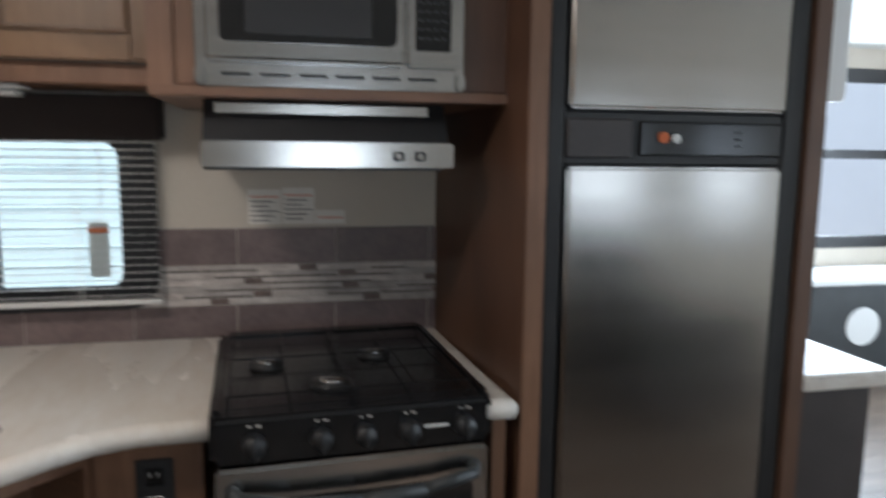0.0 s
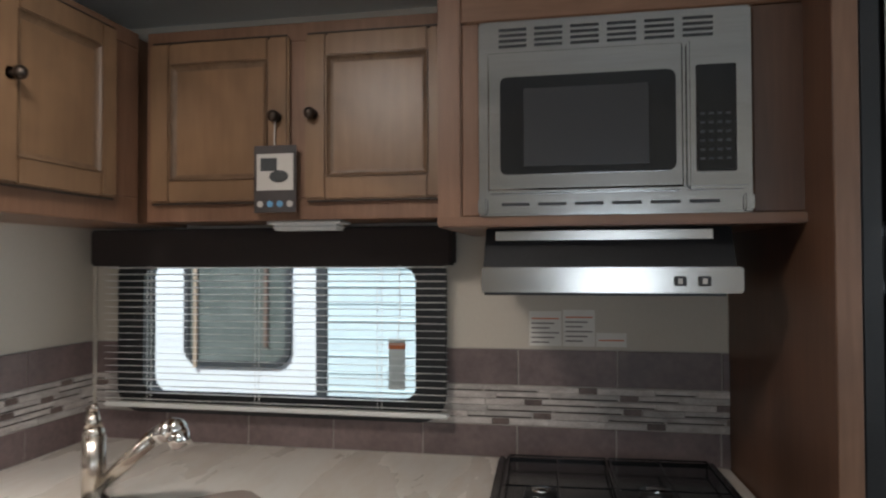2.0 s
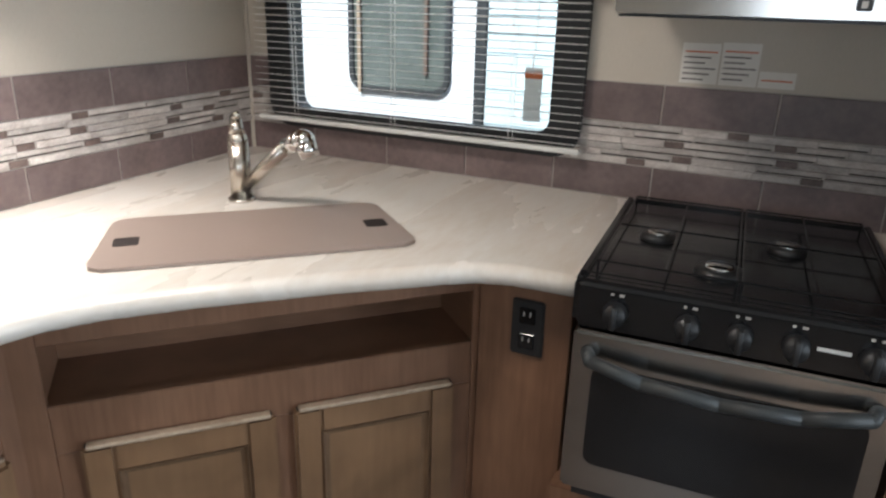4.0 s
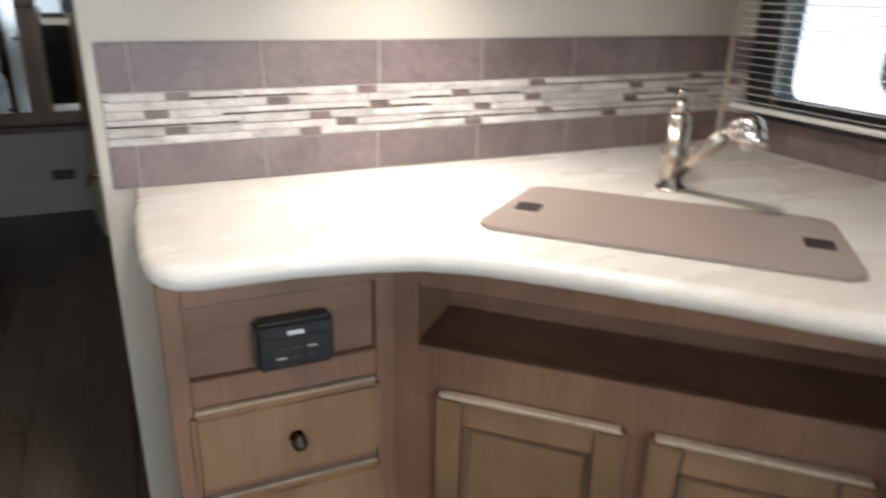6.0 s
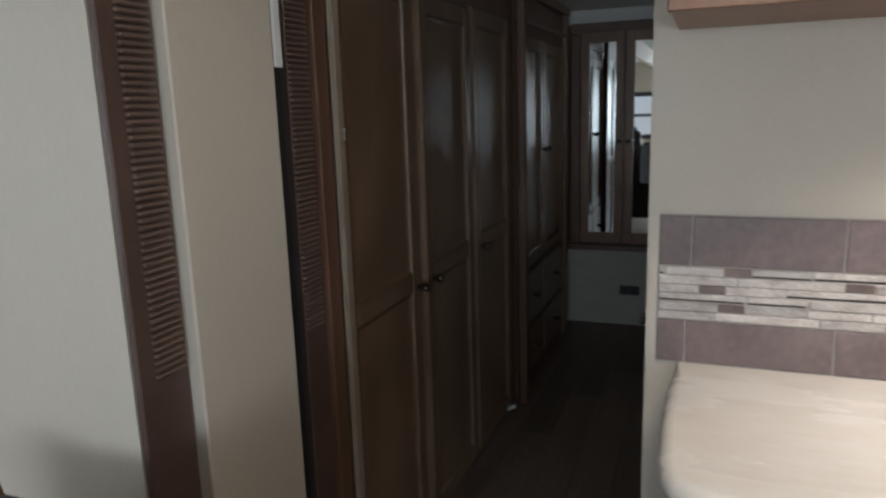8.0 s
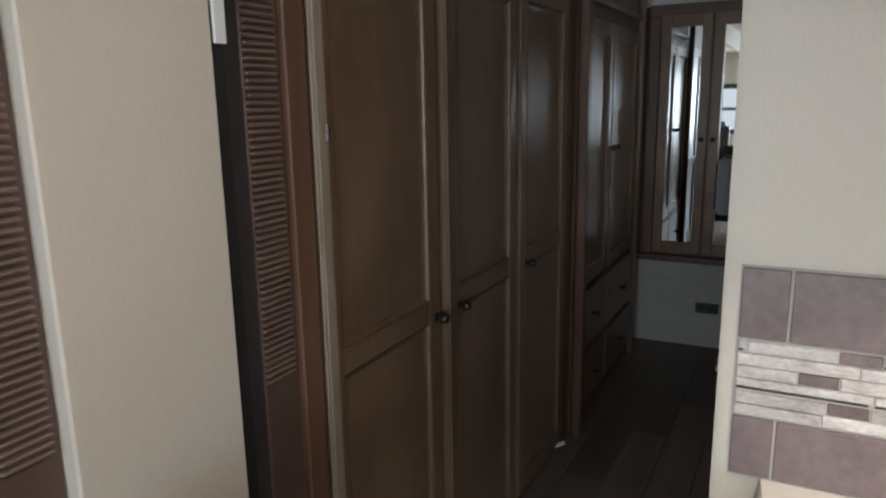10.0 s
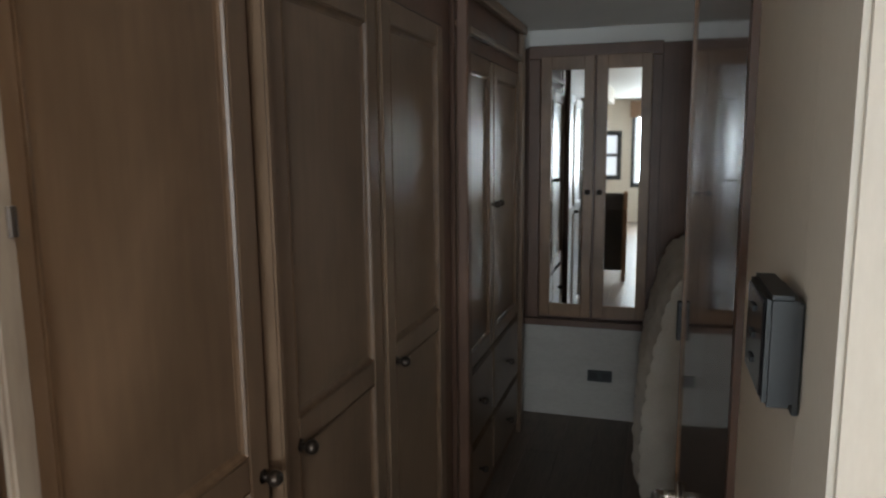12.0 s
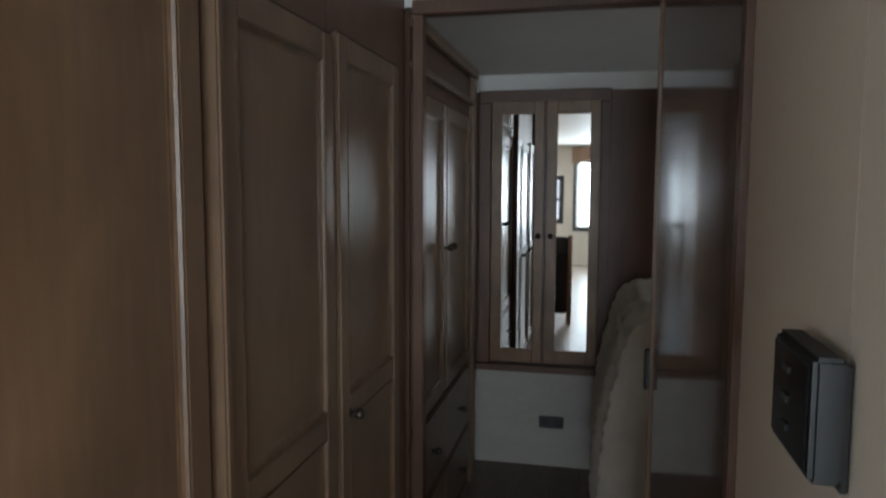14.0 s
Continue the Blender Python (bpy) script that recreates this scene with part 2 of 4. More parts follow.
def rounded(w, h, r, n=5, cx=0.0, cy=0.0):
    out = []
    for x, y, a in ((w / 2 - r, h / 2 - r, 0), (-w / 2 + r, h / 2 - r, 90), (-w / 2 + r, -h / 2 + r, 180), (w / 2 - r, -h / 2 + r, 270)):
        for i in range(n + 1):
            b = radians(a + 90 * i / n)
            out.append((cx + x + r * math.cos(b), cy + y + r * math.sin(b)))
    return out


def ring(bm, outer, inner, z0, z1, m):
    """A flat frame between two outlines of equal count."""
    n = len(outer)
    rows = [[bm.verts.new(m @ Vector((x, y, z))) for x, y in o] for o, z in ((outer, z0), (outer, z1), (inner, z1), (inner, z0))]
    for k in range(4):
        a, b = rows[k], rows[(k + 1) % 4]
        for i in range(n):
            bm.faces.new((a[i], a[(i + 1) % n], b[(i + 1) % n], b[i]))
    bmesh.ops.recalc_face_normals(bm, faces=bm.faces[:])
    return bm


def cove(bm, outer, inner, z_out, z_in, m):
    """A moulding that falls in a hollow curve from the outer outline to the inner one."""
    n, rows = len(outer), []
    for f, g in ((0.0, 0.0), (0.12, 0.0), (0.3, 0.5), (0.6, 0.85), (1.0, 1.0)):
        rows.append([bm.verts.new(m @ Vector((ox + (ix - ox) * f, oy + (iy - oy) * f, z_out + (z_in - z_out) * g))) for (ox, oy), (ix, iy) in zip(outer, inner)])
    rows.append([bm.verts.new(m @ Vector((x, y, 0.004))) for x, y in inner])
    rows.append([bm.verts.new(m @ Vector((x, y, 0.004))) for x, y in outer])
    for a, b in zip(rows, rows[1:] + rows[:1]):
        for i in range(n):
            bm.faces.new((a[i], a[(i + 1) % n], b[(i + 1) % n], b[i]))
    bmesh.ops.recalc_face_normals(bm, faces=bm.faces[:])
    return bm


def done(name, bm, mat, smooth=False):
    me = bpy.data.meshes.new(name)
    bm.to_mesh(me)
    bm.free()
    me.materials.append(mat)
    if smooth:
        for p in me.polygons:
            p.use_smooth = True
    return me


def thing(name, loc, label, category, group="", kind=""):
    ob = new(name)
    ob.empty_display_size = 0.05
    ob.location = loc
    return tagged(ob, label, category, group, kind)


def base_of(ob):
    p = Vector(ob.location)
    while ob.parent:
        ob = ob.parent
        p += Vector(ob.location)
    return p


def part(name, bm, mat, parent, label="", smooth=False):
    """One mesh under a thing or part; the bmesh is in world places."""
    bmesh.ops.translate(bm, vec=-base_of(parent), verts=bm.verts[:])
    ob = new(name, done(name, bm, mat, smooth))
    ob.parent = parent
    return tagged(ob, label)


def solid(name, bm, mat, label, category, kind="structure", smooth=False):
    return tagged(new(name, done(name, bm, mat, smooth)), label, category, "", kind)


def B():
    return bmesh.new()


def facing(o, u):
    """A frame at o: x along u, y outward (to the right of u), z up."""
    u = Vector((u[0], u[1], 0)).normalized()
    n = Vector((u.y, -u.x, 0))
    return Matrix(((u.x, n.x, 0, o[0]), (u.y, n.y, 0, o[1]), (0, 0, 1, o[2]), (0, 0, 0, 1)))


def knob(parent, m, x, z, y=0.02, r=0.014):
    bm = B()
    c = m @ Vector((x, y, z))
    o = (m.to_3x3() @ Vector((0, 1, 0)))
    cyl(bm, c - o * 0.004, c + o * 0.016, r * 0.45, n=10)
    cyl(bm, c - o * 0.004, c, r * 0.9, n=12)
    ball(bm, c + o * 0.022, r, n=12)
    return part("knob", bm, BRONZE, parent, "dark bronze round knob", True)


def cabinet_door(parent, m, x0, x1, z0, z1, knob_at=None, rail=None, st=0.055, mat=None):
    """A framed door with a recessed panel; rail: height of a middle rail."""
    th, mat = 0.02, mat or PANEL
    bm = B()
    bx(bm, (x0 + 0.004, 0.0, z0 + 0.004), (x1 - 0.004, 0.009, z1 - 0.004), m)
    door = part("door", bm, mat, parent)
    for a, b in ((x0, x0 + st), (x1 - st, x1)):
        part("stile", bx(B(), (a, 0.001, z0), (b, th, z1), m, 0.006, 2), mat, door)
    for a, b in [(z0, z0 + st), (z1 - st, z1)] + ([(rail - st / 2, rail + st / 2)] if rail else []):
        part("rail", bx(B(), (x0 + st - 0.002, 0.001, a), (x1 - st + 0.002, th - 0.001, b), m, 0.004, 2), mat, door)
    cells = [(z0 + st, rail - st / 2), (rail + st / 2, z1 - st)] if rail else [(z0 + st, z1 - st)]
    up = m @ Matrix(((1, 0, 0, 0), (0, 0, 1, 0), (0, 1, 0, 0), (0, 0, 0, 1)))
    for a, b in cells:
        p = [(x0 + st - 0.001, a - 0.001), (x1 - st + 0.001, a - 0.001), (x1 - st + 0.001, b + 0.001), (x0 + st - 0.001, b + 0.001)]
        q = [(x0 + st + 0.013, a + 0.013), (x1 - st - 0.013, a + 0.013), (x1 - st - 0.013, b - 0.013), (x0 + st + 0.013, b - 0.013)]
        part("bead", cove(B(), p, q, 0.0195, 0.0095, up), BEAD, door, "dark glazed bead moulding")
    for zz, s in ((z0, -1), (z1, 1)):
        part("edge_glaze", bx(B(), (x0 + 0.006, 0.004, zz - 0.001 * s), (x1 - 0.006, 0.016, zz + 0.0035 * s), m, 0.001), GLAZE, door)
    if knob_at:
        knob(door, m, *knob_at)
    return door


# ---- setting ----
HC = 2.1
bm = B()
bx(bm, (-3.4, -3.5, -0.12), (6.3, 0.1, -0.006))
bx(bm, (2.4, 0.1, -0.12), (6.3, 2.4, -0.006))
floor = solid("floor", bm, GLAZE, "dark plank vinyl floor through kitchen and hallway", "floor")
bm = B()
bx(bm, (-1.75, -3.5, HC), (6.3, 0.1, HC + 0.1))
bx(bm, (2.4, 0.1, HC), (6.3, 2.4, HC + 0.1))
solid("ceiling", bm, WHITE, "white panelled ceiling over the living area", "ceiling")
bm = B()
bx(bm, (-3.4, -3.0, 1.95), (-1.752, 0.1, 2.05))
solid("ceiling_bedroom", bm, WHITE, "low white bedroom ceiling", "ceiling")

# wall with the kitchen window
WX0, WX1, WZ0, WZ1 = 0.11, 1.02, 1.02, 1.45
bm = B()
bx(bm, (-0.1, 0.0, 0), (WX0, 0.1, HC))
bx(bm, (WX1, 0.0, 0), (2.45, 0.1, HC))
bx(bm, (WX0, 0.0, 0), (WX1, 0.1, WZ0))
bx(bm, (WX0, 0.0, WZ1), (WX1, 0.1, HC))
wall_n = solid("wall_kitchen_window", bm, CREAM, "cream wallboard behind the stove and window", "wall")
bm = B()
bx(bm, (-0.1, -1.568, 0), (0.0, -0.001, HC), None, 0.004, 2)
wall_w = solid("wall_kitchen_side", bm, CREAM, "cream wallboard partition beside the sink counter", "wall")
bm = B()
bx(bm, (-0.405, -1.567, 0), (-0.102, -1.48, HC))
solid("wall_hallway_end", bm, CREAM, "cream partition end beside the hallway door", "wall")
bm = B()
bx(bm, (-1.07, -1.55, 1.94), (-0.43, -1.5, HC))
bx(bm, (-1.14, -1.567, 0), (-1.07, -1.5, HC))
bx(bm, (-1.14, -1.498, 0), (-1.09, 0.0, HC))
bx(bm, (-1.09, -0.05, 0), (-0.102, 0.0, HC))
solid("wall_bathroom", bm, DARKWOOD, "brown wood-grain bathroom wall along the hallway", "wall")
bm = B()
bx(bm, (2.40, 0.1, 0), (2.45, 2.3, HC))
bx(bm, (2.45, 2.2, 0), (4.4, 2.3, HC))
bx(bm, (5.6, 2.2, 0), (6.1, 2.3, HC))
bx(bm, (4.4, 2.2, 0), (5.6, 2.3, 0.85))
bx(bm, (4.4, 2.2, 1.9), (5.6, 2.3, HC))
solid("wall_living_north", bm, CREAM, "cream living-area wall with a window", "wall")
bm = B()
bx(bm, (6.0, -3.4, 0), (6.1, -2.85, HC)); bx(bm, (6.0, -2.33, 0), (6.1, -2.08, HC)); bx(bm, (6.0, -2.85, 0), (6.1, -2.33, 0.78)); bx(bm, (6.0, -2.85, 1.52), (6.1, -2.33, HC))
bx(bm, (6.0, 1.35, 0), (6.1, 2.2, HC))
bx(bm, (6.0, -2.08, 0), (6.1, 1.35, 0.65))
bx(bm, (6.0, -2.08, 1.95), (6.1, 1.35, HC))
solid("wall_living_east", bm, CREAM, "cream end wall with a wide window", "wall")
bm = B()
for a, b in ((0.45, 1.32), (1.85, 2.9), (3.5, 3.88), (4.3, 6.0)):
    bx(bm, (a, -3.4, 0), (b, -3.3, HC))
for a, b in ((1.32, 1.85), (2.9, 3.5), (3.88, 4.3)):
    bx(bm, (a, -3.4, 0), (b, -3.3, 0.94)); bx(bm, (a, -3.4, 1.6), (b, -3.3, HC))
bx(bm, (0.45, -3.3, 0), (0.538, -2.296, HC))
solid("wall_dinette", bm, CREAM, "cream slide-out wall with a window", "wall")
bm = B()
bx(bm, (-3.22, -2.9, 0), (-3.12, 0.1, 0.49))
solid("wall_bedroom_low", bm, GREYWALL, "pale grey boarded wall below the mirror cabinet", "wall")
bm = B()
bx(bm, (-3.22, -2.9, 0.49), (-3.118, 0.1, 1.868))
solid("wall_bedroom", bm, DARKWOOD, "brown wood-grain bedroom end wall", "wall")
bm = B()
bx(bm, (-3.22, -2.9, 1.868), (-3.12, 0.1, 2.0))
solid("trim_bedroom_top", bm, WHITE, "white band above the bedroom wall", "trim")
bm = B()
bx(bm, (-3.2, 0.0, 0), (-2.7, 0.1, 2.0)); bx(bm, (-1.9, 0.0, 0), (-1.14, 0.1, 2.05))
bx(bm, (-2.7, 0.0, 0), (-1.9, 0.1, 1.05)); bx(bm, (-2.7, 0.0, 1.55), (-1.9, 0.1, 2.0))
bx(bm, (-3.2, -2.95, 0), (0.44, -2.88, 2.1))
solid("wall_bedroom_sides", bm, CREAM, "cream bedroom side walls", "wall")
# doorway between hallway and bedroom
bm = B()
bx(bm, (-1.79, -2.27, 0), (-1.742, -2.235, 1.925), None, 0.004)
bx(bm, (-1.79, -2.27, 1.925), (-1.742, -1.0, 1.97), None, 0.004)
bx(bm, (-1.79, -2.9, 1.97), (-1.755, -1.0, HC))
solid("trim_bedroom_doorway", bm, DARKWOOD, "brown wood doorway frame to the bedroom", "door frame")

# ---- kitchen window ----
win = thing("window_kitchen", (0.57, 0, WZ0), "dark-framed kitchen window with rounded corners and a sliding pane", "window", "", "structure")
MW = Matrix(((1, 0, 0, 0.567), (0, 0, -1, 0.0), (0, 1, 0, 1.235), (0, 0, 0, 1)))
bm = B()
ring(bm, rounded(0.95, 0.46, 0.07, 6), rounded(0.79, 0.345, 0.035, 6), 0.002, 0.022, MW)
part("frame", bm, BLACKP, win)
bm = B()
ring(bm, rounded(0.905, 0.425, 0.03, 6), rounded(0.86, 0.39, 0.05, 6), -0.09, 0.001, MW)
part("reveal", bm, BLACKP, win)
for a, b in ((0.13, 1.0),):
    bm = B()
    bx(bm, (a, 0.006, 1.03), (b, 0.01, 1.44))
    p = part("pane", bm, GLASS, win)
    p.visible_shadow = False
stk = thing("warning_sticker", (0.887, 0.0, 1.09), "white paper sticker with orange band on the window pane", "sticker")
bm = B(); bx(bm, (0.88, 0.0125, 1.082), (0.926, 0.014, 1.217)); part("paper", bm, PAPER, stk)
bm = B(); bx(bm, (0.88, 0.0105, 1.19), (0.926, 0.0122, 1.206)); part("band", bm, REDINK, stk)

val = thing("window_valance", (0.55, -0.04, 1.42), "dark brown fabric-covered window valance box", "valance")
bm = B(); bx(bm, (0.04, -0.075, 1.414), (1.068, -0.002, 1.515), None, 0.006, 2); part("box", bm, VALANCE, val)
blind = thing("window_blind", (0.57, -0.04, 1.03), "open horizontal slat blind with pale slats and cords", "blind")
for i in range(21):
    z = 1.045 + i * 0.0182
    bm = B()
    bx(bm, (0.075, -0.0125, -0.0005), (1.05, 0.0125, 0.0005), Matrix.Translation((0, -0.045, z)) @ pose(0, 0, 0, -7))
    part("slat", bm, BLIND, blind)
bm = B(); bx(bm, (0.075, -0.062, 1.024), (1.055, -0.03, 1.036), None, 0.004, 2); part("bottom_rail", bm, BLIND, blind)
for x in (0.215, 0.535, 0.875):
    for dx in (-0.006, 0.006):
        bm = B(); cyl(bm, (x + dx, -0.058, 1.03), (x + dx, -0.058, 1.42), 0.0009, n=5); part("cord", bm, BLIND, blind)
bm = B(); tube(bm, [(0.93, -0.066, 1.42), (0.932, -0.066, 1.3), (0.925, -0.066, 1.22)], 0.0012, 5); part("pull_cord", bm, BLIND, blind)

# ---- neighbouring trailer and ground ----
bm = B(); bx(bm, (-400, -400, -0.9), (400, 400, -0.7)); solid("ground", bm, GROUND, "pale gravel lot around the trailer", "ground")
rv = thing("parked_trailer", (0, 1.7, -0.7), "white fibreglass trailer parked close outside the window", "trailer")
bm = B(); bx(bm, (-7, 1.7, -0.3), (2.25, 4.1, 2.6), None, 0.06, 3); part("body", bm, RVWHITE, rv)
MR = Matrix(((1, 0, 0, -0.43), (0, 0, -1, 1.7), (0, 1, 0, 1.27), (0, 0, 0, 1)))
w = B(); ring(w, rounded(0.62, 0.8, 0.1, 6), rounded(0.56, 0.74, 0.08, 6), 0.0, 0.02, MR); rw = part("window", w, GREYP, rv)
w = B(); slab(w, rounded(0.57, 0.75, 0.08, 6), 0.003, 0.008, MR); part("pane", w, RVGLASS, rw)
w = B(); bx(w, (-0.68, 1.675, 0.86), (-0.66, 1.69, 1.57)); part("curtain_edge", w, EDGEWOOD, rw)
w = B(); bx(w, (-0.27, 1.675, 0.98), (-0.25, 1.69, 1.57)); part("curtain_edge", w, RIBLIGHT, rw)
w = B(); bx(w, (0.025, 1.67, -0.2), (0.085, 1.702, 2.3), None, 0.004); part("trim_strip", w, GREYP, rv, "grey upright trim strip")
w = B(); bx(w, (0.086, 1.68, -0.2), (2.2, 1.702, 2.3), None, 0.004); sd = part("siding", w, SIDING, rv, "pale blue-white ribbed siding")
for i in range(16):
    w = B(); bx(w, (0.09, 1.674, 0.4 + i * 0.09), (2.19, 1.681, 0.408 + i * 0.09), None, 0.002); part("rib", w, SIDING, sd)
for i in range(3):
    w = B(); cyl(w, (-5.5 + 1.0 * i, 1.68, -0.34), (-5.5 + 1.0 * i, 1.95, -0.4), 0.36, n=24); part("wheel", w, BLACKP, rv)
for name, a, b in (("opposite_trailer", (8.5, -9, -0.3), (11, 8, 2.7)), ("far_trailer", (-9, -7.2, -0.3), (7.5, -4.8, 2.7))):
    t_ = thing(name, (a[0], a[1], -0.7), "white trailer parked outside across the lot", "trailer")
    bm = B(); bx(bm, a, b, None, 0.06, 3); part("body", bm, RVWHITE, t_)
    bm = B(); bx(bm, (a[0] + 0.2, a[1] + 0.2, -0.72), (b[0] - 0.2, b[1] - 0.2, -0.3)); part("chassis", bm, BLACKP, t_)

# ---- worktop ----
def bullnose(bm, outline, z0, z1):
    """A slab with a half-round edge, left square where it meets the walls."""
    n, r, rows = len(outline), (z1 - z0) / 2, []
    pts = [Vector(p) for p in outline]
    way = []
    for i, p in enumerate(pts):
        e1, e2 = (p - pts[i - 1]).normalized(), (pts[(i + 1) % n] - p).normalized()
        n1, n2 = Vector((-e1.y, e1.x)), Vector((-e2.y, e2.x))
        way.append(Vector((0, 0)) if p.x < 0.005 or p.y > -0.005 else (n1 + n2) / max(1 + n1.dot(n2), 0.4))
    for k in range(11):
        a = radians(-90 + 18 * k)
        d, z = r * (1 - math.cos(a)), (z0 + z1) / 2 + r * math.sin(a)
        rows.append([bm.verts.new((*(p + w * d), z)) for p, w in zip(pts, way)])
    for a, b in zip(rows, rows[1:]):
        for i in range(n):
            bm.faces.new((a[i], a[(i + 1) % n], b[(i + 1) % n], b[i]))
    bm.faces.new(rows[0][::-1]), bm.faces.new(rows[-1])
    bmesh.ops.recalc_face_normals(bm, faces=bm.faces[:])
    return bm



top = thing("countertop", (0.5, -0.6, 0.87), "cream marbled laminate corner countertop with rounded edge", "countertop")
out = [(0.001, -0.001), (0.001, -1.508), (0.10, -1.518), (0.25, -1.522), (0.38, -1.517), (0.42, -1.51), (0.452, -1.496), (0.473, -1.474), (0.485, -1.44), (0.49, -1.29),
       (0.508, -1.19), (0.53, -1.115), (0.575, -1.042), (0.67, -0.938), (0.835, -0.778), (0.917, -0.708), (0.985, -0.645), (1.03, -0.612), (1.09, -0.592), (1.213, -0.588),
       (1.224, -0.09), (1.68, -0.065), (1.695, -0.57), (1.715, -0.59), (1.775, -0.59), (1.784, -0.575), (1.735, -0.001)]
bm = bullnose(B(), out, 0.878, 0.92)
bmesh.ops.triangulate(bm, faces=[f for f in bm.faces if len(f.verts) > 6])
ctop = part("top", bm, LAMINATE, top)
for p in ctop.data.polygons:
    p.use_smooth = abs(p.normal.z) < 0.995
# sink cover
MSK = Matrix.Translation((0.578, -0.678, 0.01)) @ pose(0, 0, 0, 0, 0, 44.5)
cov = thing("sink_cover", (0.578, -0.678, 0.92), "taupe acrylic sink cover with two finger holes on the counter", "sink cover")
poly = [(-0.285, 0.135), (-0.27, 0.155), (-0.24, 0.163), (0.24, 0.163), (0.27, 0.155), (0.285, 0.135), (0.298, -0.1), (0.293, -0.125), (0.268, -0.142), (-0.272, -0.138), (-0.294, -0.122), (-0.299, -0.098)]
poly = [(x * (1.0 if y < 0 else 0.98), y) for x, y in poly]
part("board", slab(B(), poly, 0.9105, 0.917, MSK, 0.002, 2), COVER, cov)
# no opening is cut; dark patches paint the shade inside the finger holes
for s_ in (-1, 1):
    part("finger_hole", slab(B(), rounded(0.046, 0.05, 0.006, 3, s_ * 0.242, 0.003), 0.9168, 0.9176, MSK), VALANCE, cov, "flat dark patch painted as a shaded finger hole")

fau = thing("kitchen_faucet", (0.36, -0.475, 0.91), "brushed nickel pull-out kitchen faucet with lever", "faucet")
bm = B(); cyl(bm, (0.36, -0.475, 0.91), (0.36, -0.475, 0.916), 0.031, n=24); cyl(bm, (0.36, -0.475, 0.914), (0.36, -0.475, 1.05), 0.0245, 0.0235, n=24); ball(bm, (0.36, -0.475, 1.05), 0.0235, n=16)
part("body", bm, NICKEL, fau, "", True)
bm = B(); cyl(bm, (0.358, -0.473, 1.06), (0.345, -0.462, 1.098), 0.019, 0.0125, n=16); cyl(bm, (0.345, -0.462, 1.098), (0.362, -0.474, 1.11), 0.0125, 0.007, n=16); ball(bm, (0.345, -0.462, 1.098), 0.0125); part("lever", bm, NICKEL, fau, "", True)
bm = B(); cyl(bm, (0.372, -0.48, 0.94), (0.52, -0.50, 1.062), 0.0135, 0.0165, n=16); part("spout", bm, NICKEL, fau, "", True)
bm = B(); cyl(bm, (0.515, -0.4995, 1.058), (0.565, -0.505, 1.078), 0.0175, 0.024, n=20); ball(bm, (0.567, -0.505, 1.076), 0.0245, n=16); cyl(bm, (0.57, -0.505, 1.072), (0.584, -0.507, 1.043), 0.0235, 0.021, n=20); part("spray_head", bm, CHROME, fau, "", True)

fau.location += Vector((0.018, -0.018, 0.01))

# ---- base cabinets ----
dr = thing("drawer_cabinet", (0.2, -1.315, 0), "stained maple drawer cabinet with a control panel above two drawers", "cabinet")
MD = Matrix(((0, 1, 0, 0.405), (1, 0, 0, 0), (0, 0, 1, 0), (0, 0, 0, 1)))  # x along +y, y outward +x
bm = B()
bx(bm, (0.01, -1.495, 0.09), (0.385, -1.100, 0.878))
part("carcass", bm, WOOD, dr)
bm = B()
for p, q in (((-1.500, -0.02, 0.09), (-1.465, 0.02, 0.878)), ((-1.153, -0.02, 0.09), (-1.110, 0.02, 0.878)), ((-1.465, -0.02, 0.833), (-1.153, 0.02, 0.878)), ((-1.465, -0.02, 0.655), (-1.153, 0.02, 0.703)), ((-1.465, -0.02, 0.09), (-1.153, 0.014, 0.655))):
    bx(bm, p, q, MD, 0.002)
part("face_frame", bm, WOOD, dr)
bm = B(); bx(bm, (-1.465, -0.02, 0.703), (-1.153, 0.003, 0.833), MD); part("control_board", bm, WOOD_H, dr)
for z0, z1 in ((0.5, 0.648), (0.322, 0.475), (0.12, 0.3)):
    bm = B(); bx(bm, (-1.472, 0.0, z0), (-1.150, 0.04, z1), MD, 0.009, 2)
    d_ = part("drawer_front", bm, PANEL, dr)
    bm = B(); bx(bm, (-1.465, 0.006, z1 - 0.004), (-1.157, 0.03, z1 + 0.004), MD, 0.002); part("edge_trim", bm, EDGEWOOD, d_, "pale top edge")
    knob(d_, MD, -1.305, (z0 + z1) / 2, 0.04)
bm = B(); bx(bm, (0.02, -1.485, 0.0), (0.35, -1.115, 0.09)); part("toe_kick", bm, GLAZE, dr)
rad = thing("control_monitor", (0.42, -1.295, 0.75), "glossy black tank monitor panel set in the cabinet face", "control panel")
bm = B(); bx(bm, (-1.361, 0.0, 0.706), (-1.232, 0.04, 0.793), MD, 0.007, 3); part("housing", bm, BLACK, rad)
bm = B(); bx(bm, (-1.347, 0.04, 0.716), (-1.246, 0.0415, 0.766), MD, 0.0005); part("face", bm, DARKGLASS, rad)
bm = B(); bx(bm, (-1.310, 0.0402, 0.77), (-1.283, 0.0412, 0.777), MD); part("badge", bm, WHITEP, rad)
for i in range(3):
    for j in range(2):
        bm = B(); bx(bm, (-1.330 + i * 0.026, 0.0416, 0.728 + j * 0.016), (-1.314 + i * 0.026, 0.0424, 0.731 + j * 0.016), MD); part("legend_bar", bm, GREYP if (i + j) % 3 else SLAT, rad)

